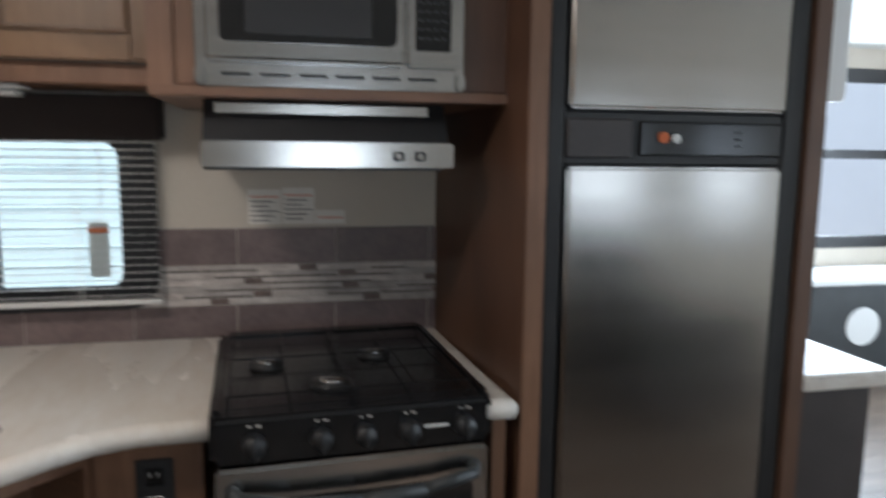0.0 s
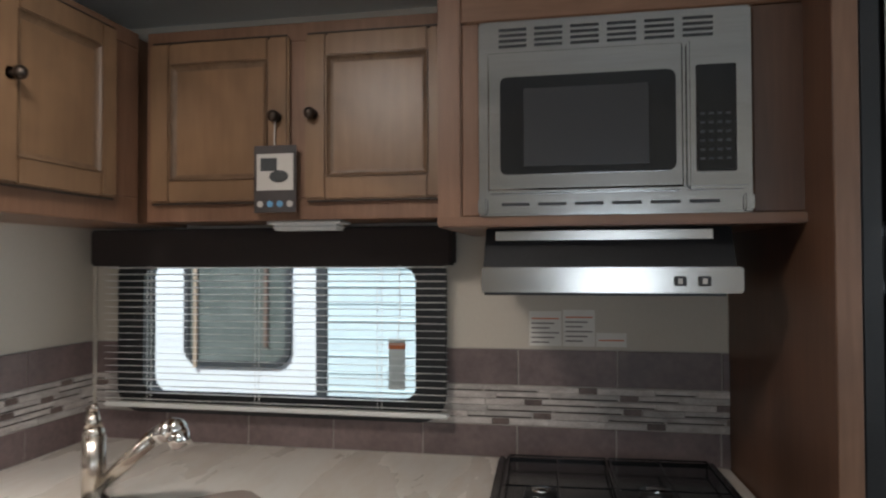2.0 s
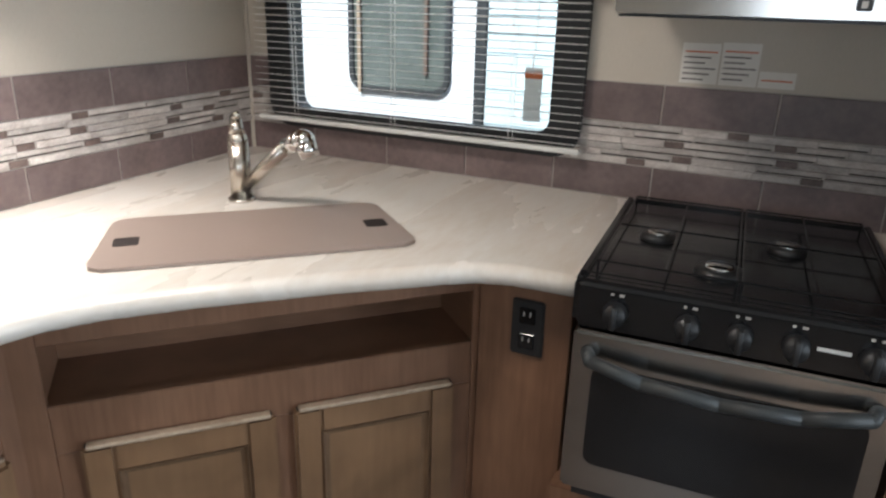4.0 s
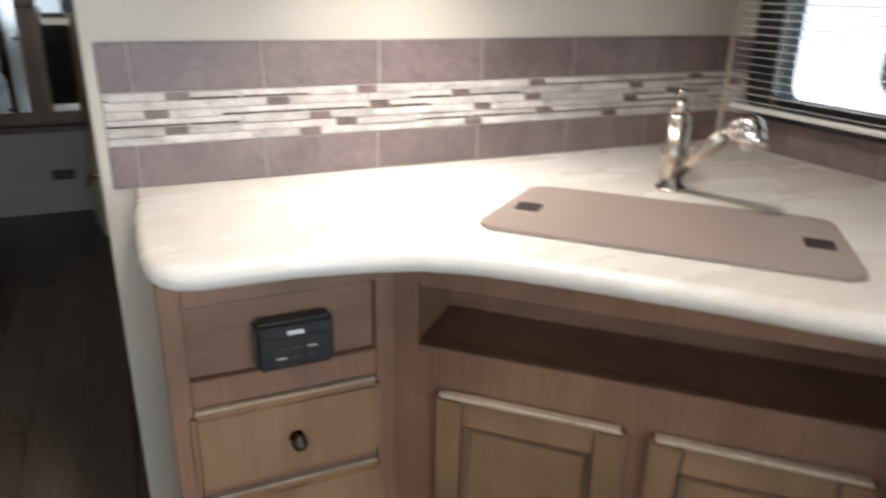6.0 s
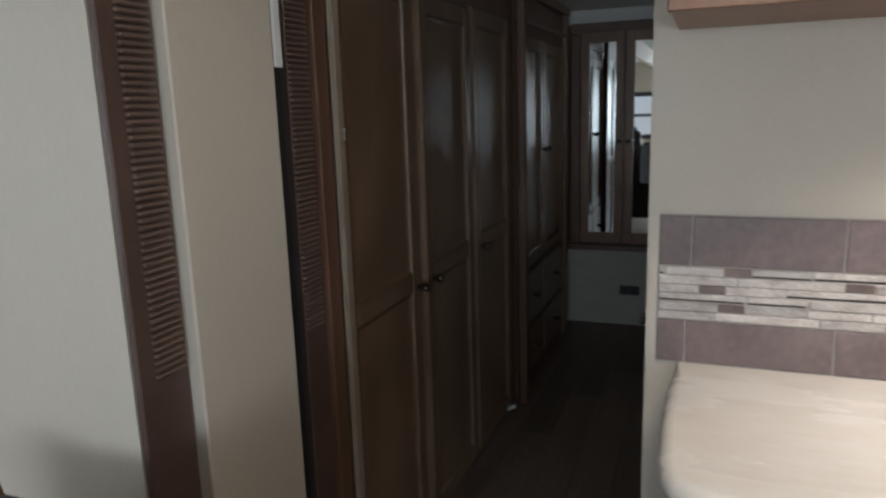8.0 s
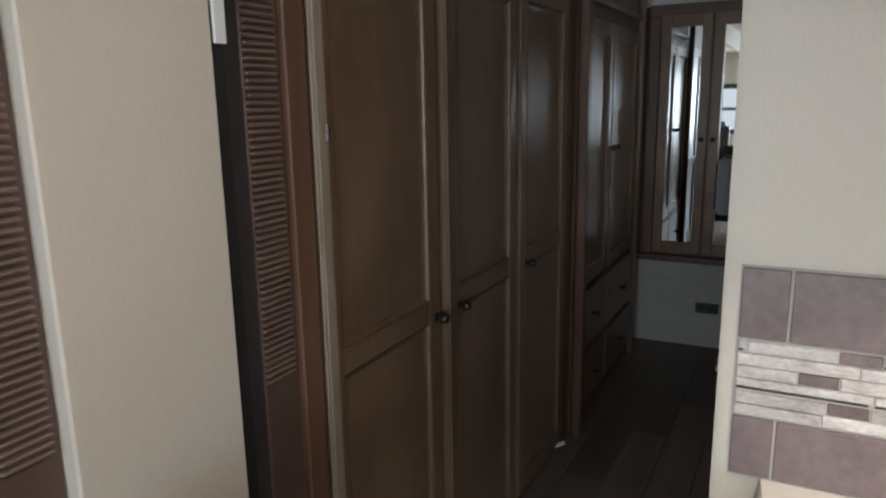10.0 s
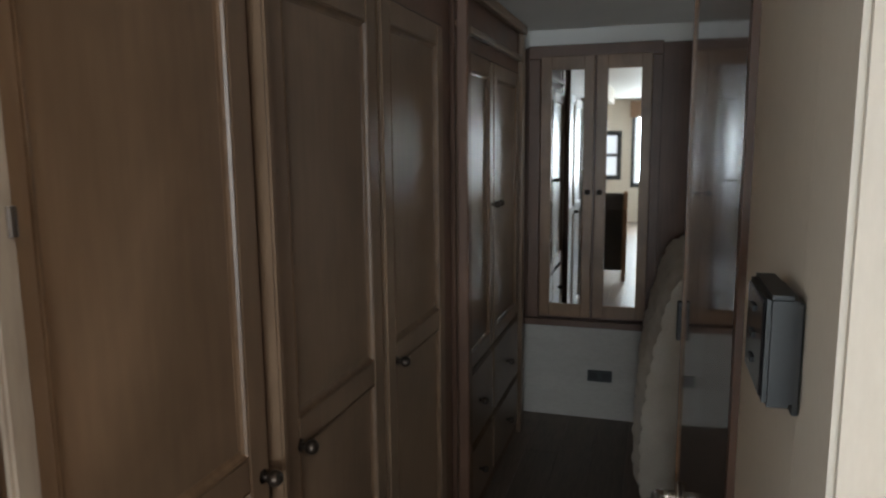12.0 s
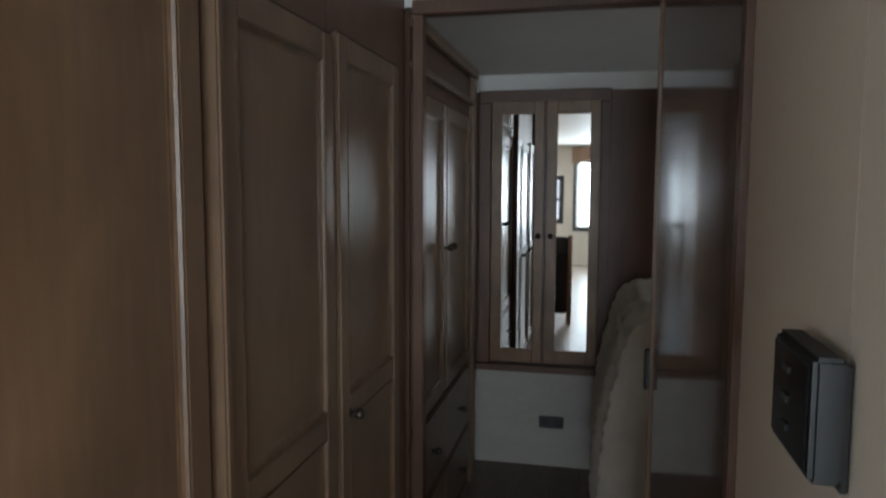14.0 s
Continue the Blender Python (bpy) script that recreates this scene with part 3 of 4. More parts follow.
sk = thing("sink_cabinet", (0.6, -0.7, 0), "stained maple corner sink cabinet with two doors and open tray recess", "cabinet")
MS = facing((0.425, -1.12, 0), (0.582, 0.62))
bm = B()
for p, q in (((-0.03, -0.02, 0.09), (0.045, 0.0, 0.878)), ((0.821, -0.02, 0.09), (0.87, 0.0, 0.878)), ((0.045, -0.02, 0.827), (0.821, 0.0, 0.878)), ((0.045, -0.02, 0.618), (0.821, 0.0, 0.714)), ((0.045, -0.02, 0.09), (0.821, -0.004, 0.12)), ((0.40, -0.02, 0.12), (0.47, 0.0, 0.618)), ((0.045, -0.02, 0.12), (0.105, 0.0, 0.618)), ((0.76, -0.02, 0.12), (0.821, 0.0, 0.618))):
    bx(bm, p, q, MS, 0.002)
part("face_frame", bm, WOOD, sk)
bm = B(); bx(bm, (0.02, -0.2, 0.70), (0.84, -0.19, 0.86), MS); bx(bm, (0.02, -0.19, 0.70), (0.84, -0.02, 0.708), MS); bx(bm, (0.02, -0.19, 0.708), (0.04, -0.02, 0.86), MS); bx(bm, (0.826, -0.19, 0.708), (0.84, -0.02, 0.86), MS)
part("tray_recess", bm, WOOD_H, sk, "open wooden recess under the counter edge")
cabinet_door(sk, MS, 0.085, 0.417, 0.11, 0.632, (0.384, 0.34))
cabinet_door(sk, MS, 0.45, 0.779, 0.11, 0.632, (0.468, 0.34))
for a, b in ((0.095, 0.407), (0.46, 0.769)):
    bm = B(); bx(bm, (a, 0.004, 0.631), (b, 0.024, 0.639), MS, 0.002); part("edge_trim", bm, EDGEWOOD, sk, "pale top edge")
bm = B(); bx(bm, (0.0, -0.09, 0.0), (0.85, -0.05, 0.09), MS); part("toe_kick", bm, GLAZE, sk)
nar = thing("filler_cabinet", (1.1, -0.4, 0), "narrow stained maple filler panel beside the stove", "cabinet")
bm = B(); bx(bm, (1.0, -0.52, 0.09), (1.19, -0.05, 0.878), None, 0.002); part("body", bm, WOOD, nar)
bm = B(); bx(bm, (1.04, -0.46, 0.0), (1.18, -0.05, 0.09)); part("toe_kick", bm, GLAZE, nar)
outl = thing("wall_outlet", (1.105, -0.52, 0.77), "black double power outlet on the cabinet face", "outlet")
bm = B(); bx(bm, (1.072, -0.528, 0.715), (1.138, -0.52, 0.833), None, 0.003, 2); part("plate", bm, BLACKP, outl)
for z in (0.747, 0.801):
    bm = B(); bx(bm, (1.089, -0.5315, z - 0.017), (1.121, -0.528, z + 0.017), None, 0.002); s_ = part("socket", bm, BLACK, outl)
    bm = B(); bx(bm, (1.097, -0.5322, z), (1.0995, -0.5313, z + 0.009)); bx(bm, (1.11, -0.5322, z), (1.1125, -0.5313, z + 0.009)); part("slots", bm, SLAT, s_)

# ---- stove ----
SX0, SX1, SF = 1.195, 1.71, -0.58
st = thing("gas_range", (1.45, -0.3, 0), "black gas range with steel oven door and burner grate", "stove")
bm = B(); bx(bm, (SX0 + 0.025, SF + 0.01, 0.46), (SX1 - 0.03, -0.09, 0.905)); part("body", bm, BLACKP, st)
bm = B(); bx(bm, (SX0, SF - 0.01, 0.905), (SX1, -0.05, 0.922), None, 0.006, 3); part("cooktop", bm, BLACK, st)
bm = B(); bx(bm, (SX0, SF - 0.03, 0.832), (SX1, SF + 0.02, 0.921), None, 0.012, 3); cp = part("control_panel", bm, BLACK, st)
for x in (1.27, 1.386, 1.465, 1.546, 1.652):
    bm = B(); cyl(bm, (x, SF - 0.028, 0.872), (x, SF - 0.052, 0.872), 0.021, 0.018, n=20); bx(bm, (x - 0.005, SF - 0.062, 0.852), (x + 0.005, SF - 0.04, 0.892), None, 0.002); k_ = part("knob", bm, BLACKP, cp, "black ridged burner knob", True)
    bm = B(); bx(bm, (x - 0.01, SF - 0.0325, 0.903), (x - 0.005, SF - 0.031, 0.907)); bx(bm, (x + 0.004, SF - 0.0325, 0.903), (x + 0.012, SF - 0.031, 0.907)); part("mark", bm, SLAT, k_)
bm = B()
bx(bm, (1.575, SF - 0.032, 0.872), (1.622, SF - 0.0305, 0.878)); part("badge", bm, WHITEP, cp, "plain pale badge bar")
bm = B(); bx(bm, (SX0 + 0.008, SF - 0.03, 0.50), (SX1 - 0.008, SF + 0.01, 0.828), None, 0.006, 2); od = part("oven_door", bm, STEEL, st, "brushed steel oven door")
bm = B(); slab(bm, rounded(0.43, 0.2, 0.02, 4, 1.4565, 0.665), SF - 0.0335, SF - 0.03, None)
for v in bm.verts:
    v.co = Vector((v.co.x, v.co.z, v.co.y))
part("window", bm, DARKGLASS, od)
bm = B(); tube(bm, [(SX0 + 0.035, SF - 0.03, 0.79), (SX0 + 0.045, SF - 0.055, 0.786), (1.33, SF - 0.068, 0.77), (1.452, SF - 0.072, 0.765), (1.57, SF - 0.068, 0.77), (SX1 - 0.045, SF - 0.055, 0.786), (SX1 - 0.035, SF - 0.03, 0.79)], 0.012); part("handle", bm, GREYP, od, "dark bowed oven handle", True)
BUR = ((1.30, -0.33, 0.036), (1.535, -0.30, 0.036), (1.42, -0.48, 0.042))
for x, y, r in BUR:
    bm = B(); cyl(bm, (x, y, 0.922), (x, y, 0.934), r, r * 0.9, n=20); b_ = part("burner", bm, IRON, st, "", True)
    bm = B(); cyl(bm, (x, y, 0.934), (x, y, 0.94), r * 0.62, r * 0.55, n=20); part("cap", bm, CHROME, b_, "", True)
for p, q in (((SX0 + 0.004, SF - 0.004, 0.921), (SX0 + 0.018, -0.056, 0.929)), ((SX1 - 0.018, SF - 0.004, 0.921), (SX1 - 0.004, -0.056, 0.929)), ((SX0 + 0.019, -0.07, 0.921), (SX1 - 0.019, -0.056, 0.929))):
    bm = B(); bx(bm, p, q, None, 0.003, 2); part("raised_rim", bm, BLACK, st)
gz = 0.943
bm = bx(B(), (SX0 + 0.02, SF + 0.012, 0.9222), (SX1 - 0.02, -0.085, 0.9235), None, 0.001)
part("burner_well", bm, BLACK, st)
for gx0, gx1 in ((SX0 + 0.03, 1.45), (1.458, SX1 - 0.03)):
    bm = B()
    for y in (-0.56, -0.33, -0.10):
        cyl(bm, (gx0, y, gz), (gx1, y, gz), 0.002, n=6)
    for i in range(3):
        x = gx0 + (gx1 - gx0) * i / 2
        cyl(bm, (x, -0.56, gz), (x, -0.10, gz), 0.002, n=6)
    for x in (gx0, gx1):
        for y in (-0.56, -0.10):
            cyl(bm, (x, y, 0.9234), (x, y, gz), 0.002, n=6)
    part("grate", bm, BLACK, st, "thin black wire burner grate")
st.location.z += 0.014
st.rotation_euler.z = radians(3)  # the range sits slightly askew in its opening
low = thing("range_drawer_cabinet", (1.45, -0.3, 0), "stained maple drawer front under the oven", "cabinet")
bm = B(); bx(bm, (1.187, -0.57, 0.0), (1.757, -0.05, 0.465)); part("body", bm, WOOD, low)
bm = B(); bx(bm, (1.215, -0.59, 0.1), (1.72, -0.57, 0.43), None, 0.006, 2); part("drawer_front", bm, WOOD_H, low)
bm = B(); bx(bm, (1.735, -0.565, 0.465), (1.762, -0.05, 0.878)); part("filler", bm, WOOD, low)

# ---- tall side panel, refrigerator ----
tp = thing("fridge_side_panel", (1.78, -0.3, 0), "tall brown wood-grain panel between stove and refrigerator", "panel")
bm = B(); slab(bm, [(1.737, -0.001), (1.788, -0.575), (1.828, -0.575), (1.828, -0.001)], 0.0, HC - 0.002, None, 0.003, 2); part("board", bm, DARKWOOD, tp)
bm = B(); bx(bm, (1.789, -0.578, 0.002), (1.827, -0.5752, HC - 0.004), None, 0.001); part("edge_band", bm, WOOD, tp, "lighter front edge band")
fr = thing("refrigerator", (2.1, -0.3, 0), "stainless two-door refrigerator in a black frame", "refrigerator")
bm = B(); bx(bm, (1.831, -0.53, 0.05), (2.385, -0.02, 2.0)); part("body", bm, BLACKP, fr)
bm = B()
bx(bm, (1.831, -0.565, 0.05), (1.866, -0.53, 2.0), None, 0.004); bx(bm, (2.34, -0.565, 0.05), (2.385, -0.53, 2.0), None, 0.004); bx(bm, (1.866, -0.56, 1.372), (2.34, -0.53, 1.474), None, 0.003)
part("frame", bm, BLACKP, fr)
for a, b in ((0.12, 1.368), (1.478, 1.96)):
    bm = B(); bx(bm, (1.87, -0.575, a), (2.335, -0.53, b), None, 0.006, 3); part("door", bm, STEEL_V, fr, "brushed steel refrigerator door")
bm = B(); bx(bm, (2.02, -0.568, 1.39), (2.335, -0.56, 1.456), None, 0.003); ct = part("control_strip", bm, BLACK, fr)
bm = B(); bx(bm, (1.87, -0.566, 1.385), (2.005, -0.56, 1.46), None, 0.003); part("pull_recess", bm, DKFRAME, fr)
bm = B(); cyl(bm, (2.068, -0.566, 1.426), (2.068, -0.573, 1.426), 0.011, n=14); part("switch", bm, REDINK, ct, "orange round switch")
bm = B(); cyl(bm, (2.096, -0.566, 1.424), (2.096, -0.573, 1.424), 0.009, n=14); part("indicator", bm, WHITEP, ct, "white round indicator")
for i in range(3):
    bm = B(); bx(bm, (2.225, -0.5695, 1.408 + i * 0.014), (2.24, -0.568, 1.412 + i * 0.014)); part("legend_bar", bm, GREYP, ct)
ep = thing("fridge_end_panel", (2.41, -0.3, 0), "brown wood-grain end panel beside the refrigerator", "panel")
bm = B(); bx(bm, (2.388, -0.575, 0), (2.43, -0.001, HC - 0.002), None, 0.003, 2); part("board", bm, DARKWOOD, ep)
ov = thing("fridge_top_cabinet", (2.1, -0.3, 2.0), "brown wood filler over the refrigerator", "cabinet")
bm = B(); bx(bm, (1.831, -0.56, 2.003), (2.385, -0.02, HC - 0.002)); part("board", bm, DARKWOOD, ov)

# ---- upper cabinets ----
UB, UT = 1.522, 1.99
uc = thing("wall_cabinet", (0.72, -0.15, UB), "stained maple wall cabinet with two doors above the window", "cabinet")
MU = facing((0, -0.256, 0), (1, 0))
bm = B()
bx(bm, (0.34, -0.236, UB + 0.004), (1.11, -0.004, UT)); part("carcass", bm, WOOD, uc)
bm = B()
for p, q in (((0.338, -0.256, UB), (1.112, -0.236, 1.575)), ((0.338, -0.256, 1.945), (1.112, -0.236, UT)), ((0.338, -0.256, 1.575), (0.37, -0.236, 1.945)), ((0.712, -0.256, 1.575), (0.762, -0.236, 1.945)), ((1.095, -0.256, 1.575), (1.112, -0.236, 1.945))):
    bx(bm, p, q, None, 0.002)
part("face_frame", bm, WOOD, uc)
cabinet_door(uc, MU, 0.357, 0.718, 1.566, 1.955, (0.69, 1.762))
cabinet_door(uc, MU, 0.757, 1.105, 1.566, 1.955, (0.779, 1.764))
card = thing("hanging_brochure_card", (0.688, -0.3, 1.54), "grey picture hang-tag card on a cabinet knob", "tag")
bm = B(); bx(bm, (0.637, -0.286, 1.538), (0.742, -0.2835, 1.695), None, 0.001); part("card", bm, DKFRAME, card)
bm = B(); bx(bm, (0.645, -0.2875, 1.59), (0.735, -0.2862, 1.675)); part("picture", bm, SLAT, card, "pale picture field")
bm = B(); bx(bm, (0.655, -0.289, 1.635), (0.695, -0.2876, 1.665)); ball(bm, (0.70, -0.2883, 1.622), 0.024, (1, 0.03, 0.6)); part("picture_shape", bm, GREYP, card)
for i in range(4):
    bm = B(); cyl(bm, (0.653 + i * 0.0245, -0.286, 1.558), (0.653 + i * 0.0245, -0.288, 1.558), 0.0075, n=12); part("icon", bm, BLUEINK if i in (1, 2) else SLAT, card)
bm = B(); tube(bm, [(0.688, -0.2845, 1.695), (0.688, -0.285, 1.73), (0.69, -0.286, 1.752)], 0.0016, 6); part("string", bm, SLAT, card)

lc = thing("side_wall_cabinet", (0.15, -0.9, UB), "long stained maple wall cabinet with three doors over the sink counter", "cabinet")
ML = Matrix(((0, 1, 0, 0.315), (1, 0, 0, 0), (0, 0, 1, 0), (0, 0, 0, 1)))
bm = B(); bx(bm, (0.004, -1.525, 1.522), (0.295, -0.004, UT)); part("carcass", bm, WOOD, lc)
bm = B()
for p, q in (((-1.527, -0.02, 1.518), (-0.256, 0, 1.582)), ((-1.527, -0.02, 1.95), (-0.256, 0, UT)), ((-0.385, -0.02, 1.582), (-0.256, 0, 1.95)), ((-0.74, -0.02, 1.582), (-0.70, 0, 1.95)), ((-1.12, -0.02, 1.582), (-1.07, 0, 1.95)), ((-1.527, -0.02, 1.582), (-1.47, 0, 1.95))):
    bx(bm, p, q, ML, 0.002)
part("face_frame", bm, WOOD, lc)
for a, b, k in ((-0.708, -0.362, -0.676), (-1.095, -0.735, -1.065), (-1.485, -1.12, -1.15)):
    cabinet_door(lc, ML, a, b, 1.571, 1.965, (k, 1.78))
for nm, c_, sx, sy, mat, lab in (("under_cabinet_lamp", (0.735, -0.19, UB), 0.19, 0.075, WHITEP, "white flat under-cabinet lamp above the window, unlit"), ("under_cabinet_lamp", (0.215, -0.97, 1.522), 0.075, 0.34, LIT, "white flat under-cabinet lamp, lit, over the sink counter")):
    lp = thing(nm, c_, lab, "lamp")
    bm = B(); bx(bm, (c_[0] - sx / 2, c_[1] - sy / 2, c_[2] - 0.008), (c_[0] + sx / 2, c_[1] + sy / 2, c_[2]), None, 0.003); part("base", bm, WHITEP, lp)
    bm = B(); bx(bm, (c_[0] - sx / 2 + 0.01, c_[1] - sy / 2 + 0.008, c_[2] - 0.022), (c_[0] + sx / 2 - 0.01, c_[1] + sy / 2 - 0.008, c_[2] - 0.008), None, 0.006, 3)
    df = part("diffuser", bm, WHITEP, lp)

mc = thing("microwave_cabinet", (1.44, -0.25, 1.49), "stained maple open cabinet holding the microwave", "cabinet")
bm = B(); bx(bm, (1.113, -0.47, 1.50), (1.16, -0.004, UT), None, 0.003, 2); part("side", bm, WOOD, mc)
bm = B(); bx(bm, (1.113, -0.475, 1.488), (1.79, -0.004, 1.508), None, 0.003, 2); part("shelf", bm, WOOD_H, mc)
bm = B(); bx(bm, (1.16, -0.47, 1.885), (1.79, -0.44, UT), None, 0.003); part("top_rail", bm, WOOD_H, mc)
bm = B(); bx(bm, (1.692, -0.464, 1.508), (1.79, -0.44, 1.885), None, 0.003); part("filler", bm, DARKWOOD, mc)
bm = B(); bx(bm, (1.1605, -0.466, 1.508), (1.1955, -0.44, 1.885), None, 0.003); part("filler", bm, WOOD, mc)
mw = thing("microwave", (1.44, -0.3, 1.508), "stainless built-in microwave with dark window and vent trim", "microwave")
bm = B(); bx(bm, (1.20, -0.455, 1.512), (1.685, -0.05, 1.875)); part("body", bm, BLACKP, mw)
bm = B(); bx(bm, (1.196, -0.482, 1.508), (1.688, -0.455, 1.88), None, 0.004, 2); part("trim", bm, STEEL, mw)
bm = B(); bx(bm, (1.212, -0.504, 1.55), (1.572, -0.482, 1.818), None, 0.007, 3); md_ = part("door", bm, STEEL, mw)
bm = B(); bx(bm, (1.5755, -0.5, 1.55), (1.677, -0.482, 1.818), None, 0.005, 2); kb_ = part("control_panel", bm, STEEL, mw)
for x in (1.204, 1.68):
    bm = B(); bx(bm, (x - 0.009, -0.492, 1.51), (x + 0.009, -0.482, 1.542), None, 0.004, 2); part("trim_corner", bm, STEEL, mw)
bm = B(); slab(bm, rounded(0.312, 0.182, 0.012, 3, 1.396, 1.674), 0.5035, 0.507)
for v in bm.verts:
    if v.co.x > 1.45:
        v.co.x += 0.012 * (1 - ((v.co.y - 1.674) / 0.091) ** 2)
for v in bm.verts:
    v.co = Vector((v.co.x, -v.co.z, v.co.y))
bmesh.ops.recalc_face_normals(bm, faces=bm.faces[:]); part("window_frame", bm, BLACK, md_)
bm = B(); bx(bm, (1.284, -0.5085, 1.597), (1.508, -0.507, 1.742)); part("window", bm, GREYGLASS, md_)
bm = B(); bx(bm, (1.59, -0.506, 1.58), (1.657, -0.4995, 1.77), None, 0.002); kp = part("keypad", bm, BLACK, kb_)
for i in range(4):
    for j in range(6):
        bm = B(); bx(bm, (1.5955 + i * 0.0145, -0.5068, 1.60 + j * 0.016), (1.6035 + i * 0.0145, -0.506, 1.604 + j * 0.016)); part("key", bm, GREYP, kp)
for i in range(6):
    for j in range(4):
        bm = B(); bx(bm, (1.236 + i * 0.067, -0.4835, 1.828 + j * 0.0105), (1.288 + i * 0.067, -0.4815, 1.833 + j * 0.0105)); part("vent_slot", bm, BLACKP, mw)
    bm = B(); bx(bm, (1.24 + i * 0.068, -0.4835, 1.526), (1.292 + i * 0.068, -0.4815, 1.532)); part("vent_slot", bm, BLACKP, mw)

hd = thing("range_hood", (1.44, -0.25, 1.36), "stainless range hood with two rocker switches under the microwave shelf", "range hood")
bm = B(); bx(bm, (1.197, -0.46, 1.362), (1.676, -0.01, 1.41), None, 0.003, 2); part("canopy", bm, STEEL_V, hd)
bm = slab(B(), [(-0.455, 1.411), (-0.01, 1.411), (-0.01, 1.487), (-0.405, 1.487)], 1.2, 1.665, Matrix(((0, 0, 1, 0), (1, 0, 0, 0), (0, 1, 0, 0), (0, 0, 0, 1)))); part("duct_box", bm, BLACKP, hd, "dark sloping hood top")
bm = B(); bx(bm, (1.22, -0.425, 1.462), (1.63, -0.40, 1.482), None, 0.001); part("mount_strip", bm, STEEL_V, hd)
for x in (1.565, 1.608):
    bm = B(); bx(bm, (x - 0.011, -0.464, 1.375), (x + 0.011, -0.46, 1.393), None, 0.002); sw = part("switch", bm, BLACKP, hd)
    bm = B(); bx(bm, (x - 0.004, -0.4655, 1.379), (x + 0.004, -0.464, 1.389)); part("rocker", bm, SLAT, sw)
bm = B(); bx(bm, (1.2, -0.44, 1.356), (1.65, -0.05, 1.3602)); part("filter", bm, BLACKP, hd)
for a, b, z0, z1 in ((1.256, 1.337, 1.208, 1.296), (1.341, 1.42, 1.208, 1.30), (1.423, 1.497, 1.208, 1.243)):
    s_ = thing("notice_sticker", ((a + b) / 2, 0, z0), "pale printed notice sticker on the wall behind the stove", "sticker", "wall notices")
    bm = B(); bx(bm, (a, -0.0025, z0), (b, -0.001, z1)); part("paper", bm, PAPER, s_)
    for j in range(int((z1 - z0) / 0.012) - 1):
        bm = B(); bx(bm, (a + 0.006, -0.0033, z1 - 0.02 - j * 0.012), (b - 0.006 - 0.012 * (j % 3), -0.0026, z1 - 0.017 - j * 0.012)); part("text_bar", bm, INK if j else REDINK, s_)

cl = thing("ceiling_lamp", (0.72, -1.18, HC), "round white ceiling lamp, lit, over the sink counter", "ceiling lamp")
bm = B(); cyl(bm, (0.72, -1.18, HC - 0.025), (0.72, -1.18, HC), 0.16, 0.17, n=32); part("ring", bm, WHITEP, cl)
bm = B(); cyl(bm, (0.72, -1.18, HC - 0.036), (0.72, -1.18, HC - 0.0255), 0.125, 0.145, n=32); part("diffuser", bm, LIT, cl)

# corner cord cover
bm = B(); bx(bm, (0.001, -0.012, 0.92), (0.012, -0.001, 1.52), None, 0.003); solid("trim_corner", bm, CREAM, "slim cream strip in the wall corner", "trim")

# ---- hallway wardrobes ----
WY = -2.27
MWD = Matrix(((-1, 0, 0, 0), (0, 1, 0, WY - 0.02), (0, 0, 1, 0), (0, 0, 0, 1)))  # x runs along -x of the world, y outward +y
def wardrobe(x0, x1, doors, z0, z1, rail, label, mat, kn):
    w_ = thing("wardrobe", ((x0 + x1) / 2, WY - 0.3, 0), label, "wardrobe", "hallway wardrobes")
    bm = B(); bx(bm, (x0, WY - 0.57, 0.0), (x1, WY - 0.045, 2.08 if x0 > -1.8 else 1.945)); part("carcass", bm, DARKWOOD, w_)
    bm = B()
    bx(bm, (x0, WY - 0.045, 0.0), (x1, WY - 0.022, z0 + 0.02), None, 0.002); bx(bm, (x0, WY - 0.045, z1 - 0.02), (x1, WY - 0.022, 2.08 if x0 > -1.8 else 1.945), None, 0.002)
    edges = [x0] + [v for d in doors for v in d[:2]] + [x1]
    for a, b in zip(edges[0::2], edges[1::2]):
        if a - b > 0.004:
            bx(bm, (a + (0.0 if a == x0 else 0.012), WY - 0.045, z0 + 0.02), (b - (0.0 if b == x1 else 0.012), WY - 0.022, z1 - 0.02), None, 0.002)
    part("face_frame", bm, DARKWOOD, w_)
    for a, b in doors:
        cabinet_door(w_, MWD, -a, -b, z0, z1, kn(a, b), rail, 0.06, mat)
    return w_


w1 = wardrobe(-0.09, -0.592, [(-0.10, -0.575)], 0.06, 1.76, 0.897, "tall stained maple wardrobe with a panelled door beside the slide-out trim", HALLWOOD, lambda a, b: (-b - 0.022, 0.876))
w2 = wardrobe(-0.593, -1.105, [(-0.622, -1.095)], 0.06, 1.735, 0.897, "tall stained maple wardrobe with a panelled door in the hallway", HALLWOOD, lambda a, b: (-a + 0.06, 0.874))
w3 = wardrobe(-1.106, -1.74, [(-1.12, -1.60)], 0.06, 1.75, 0.897, "tall stained maple wardrobe by the bedroom doorway", HALLWOOD, lambda a, b: (-a + 0.06, 0.88))
w4 = wardrobe(-1.791, -2.90, [(-1.80, -2.255), (-2.265, -2.77)], 0.62, 1.715, None, "tall stained maple bedroom wardrobe with two doors over drawers", HALLWOOD, lambda a, b: (-b - 0.03 if a > -2 else -a + 0.03, 1.18))
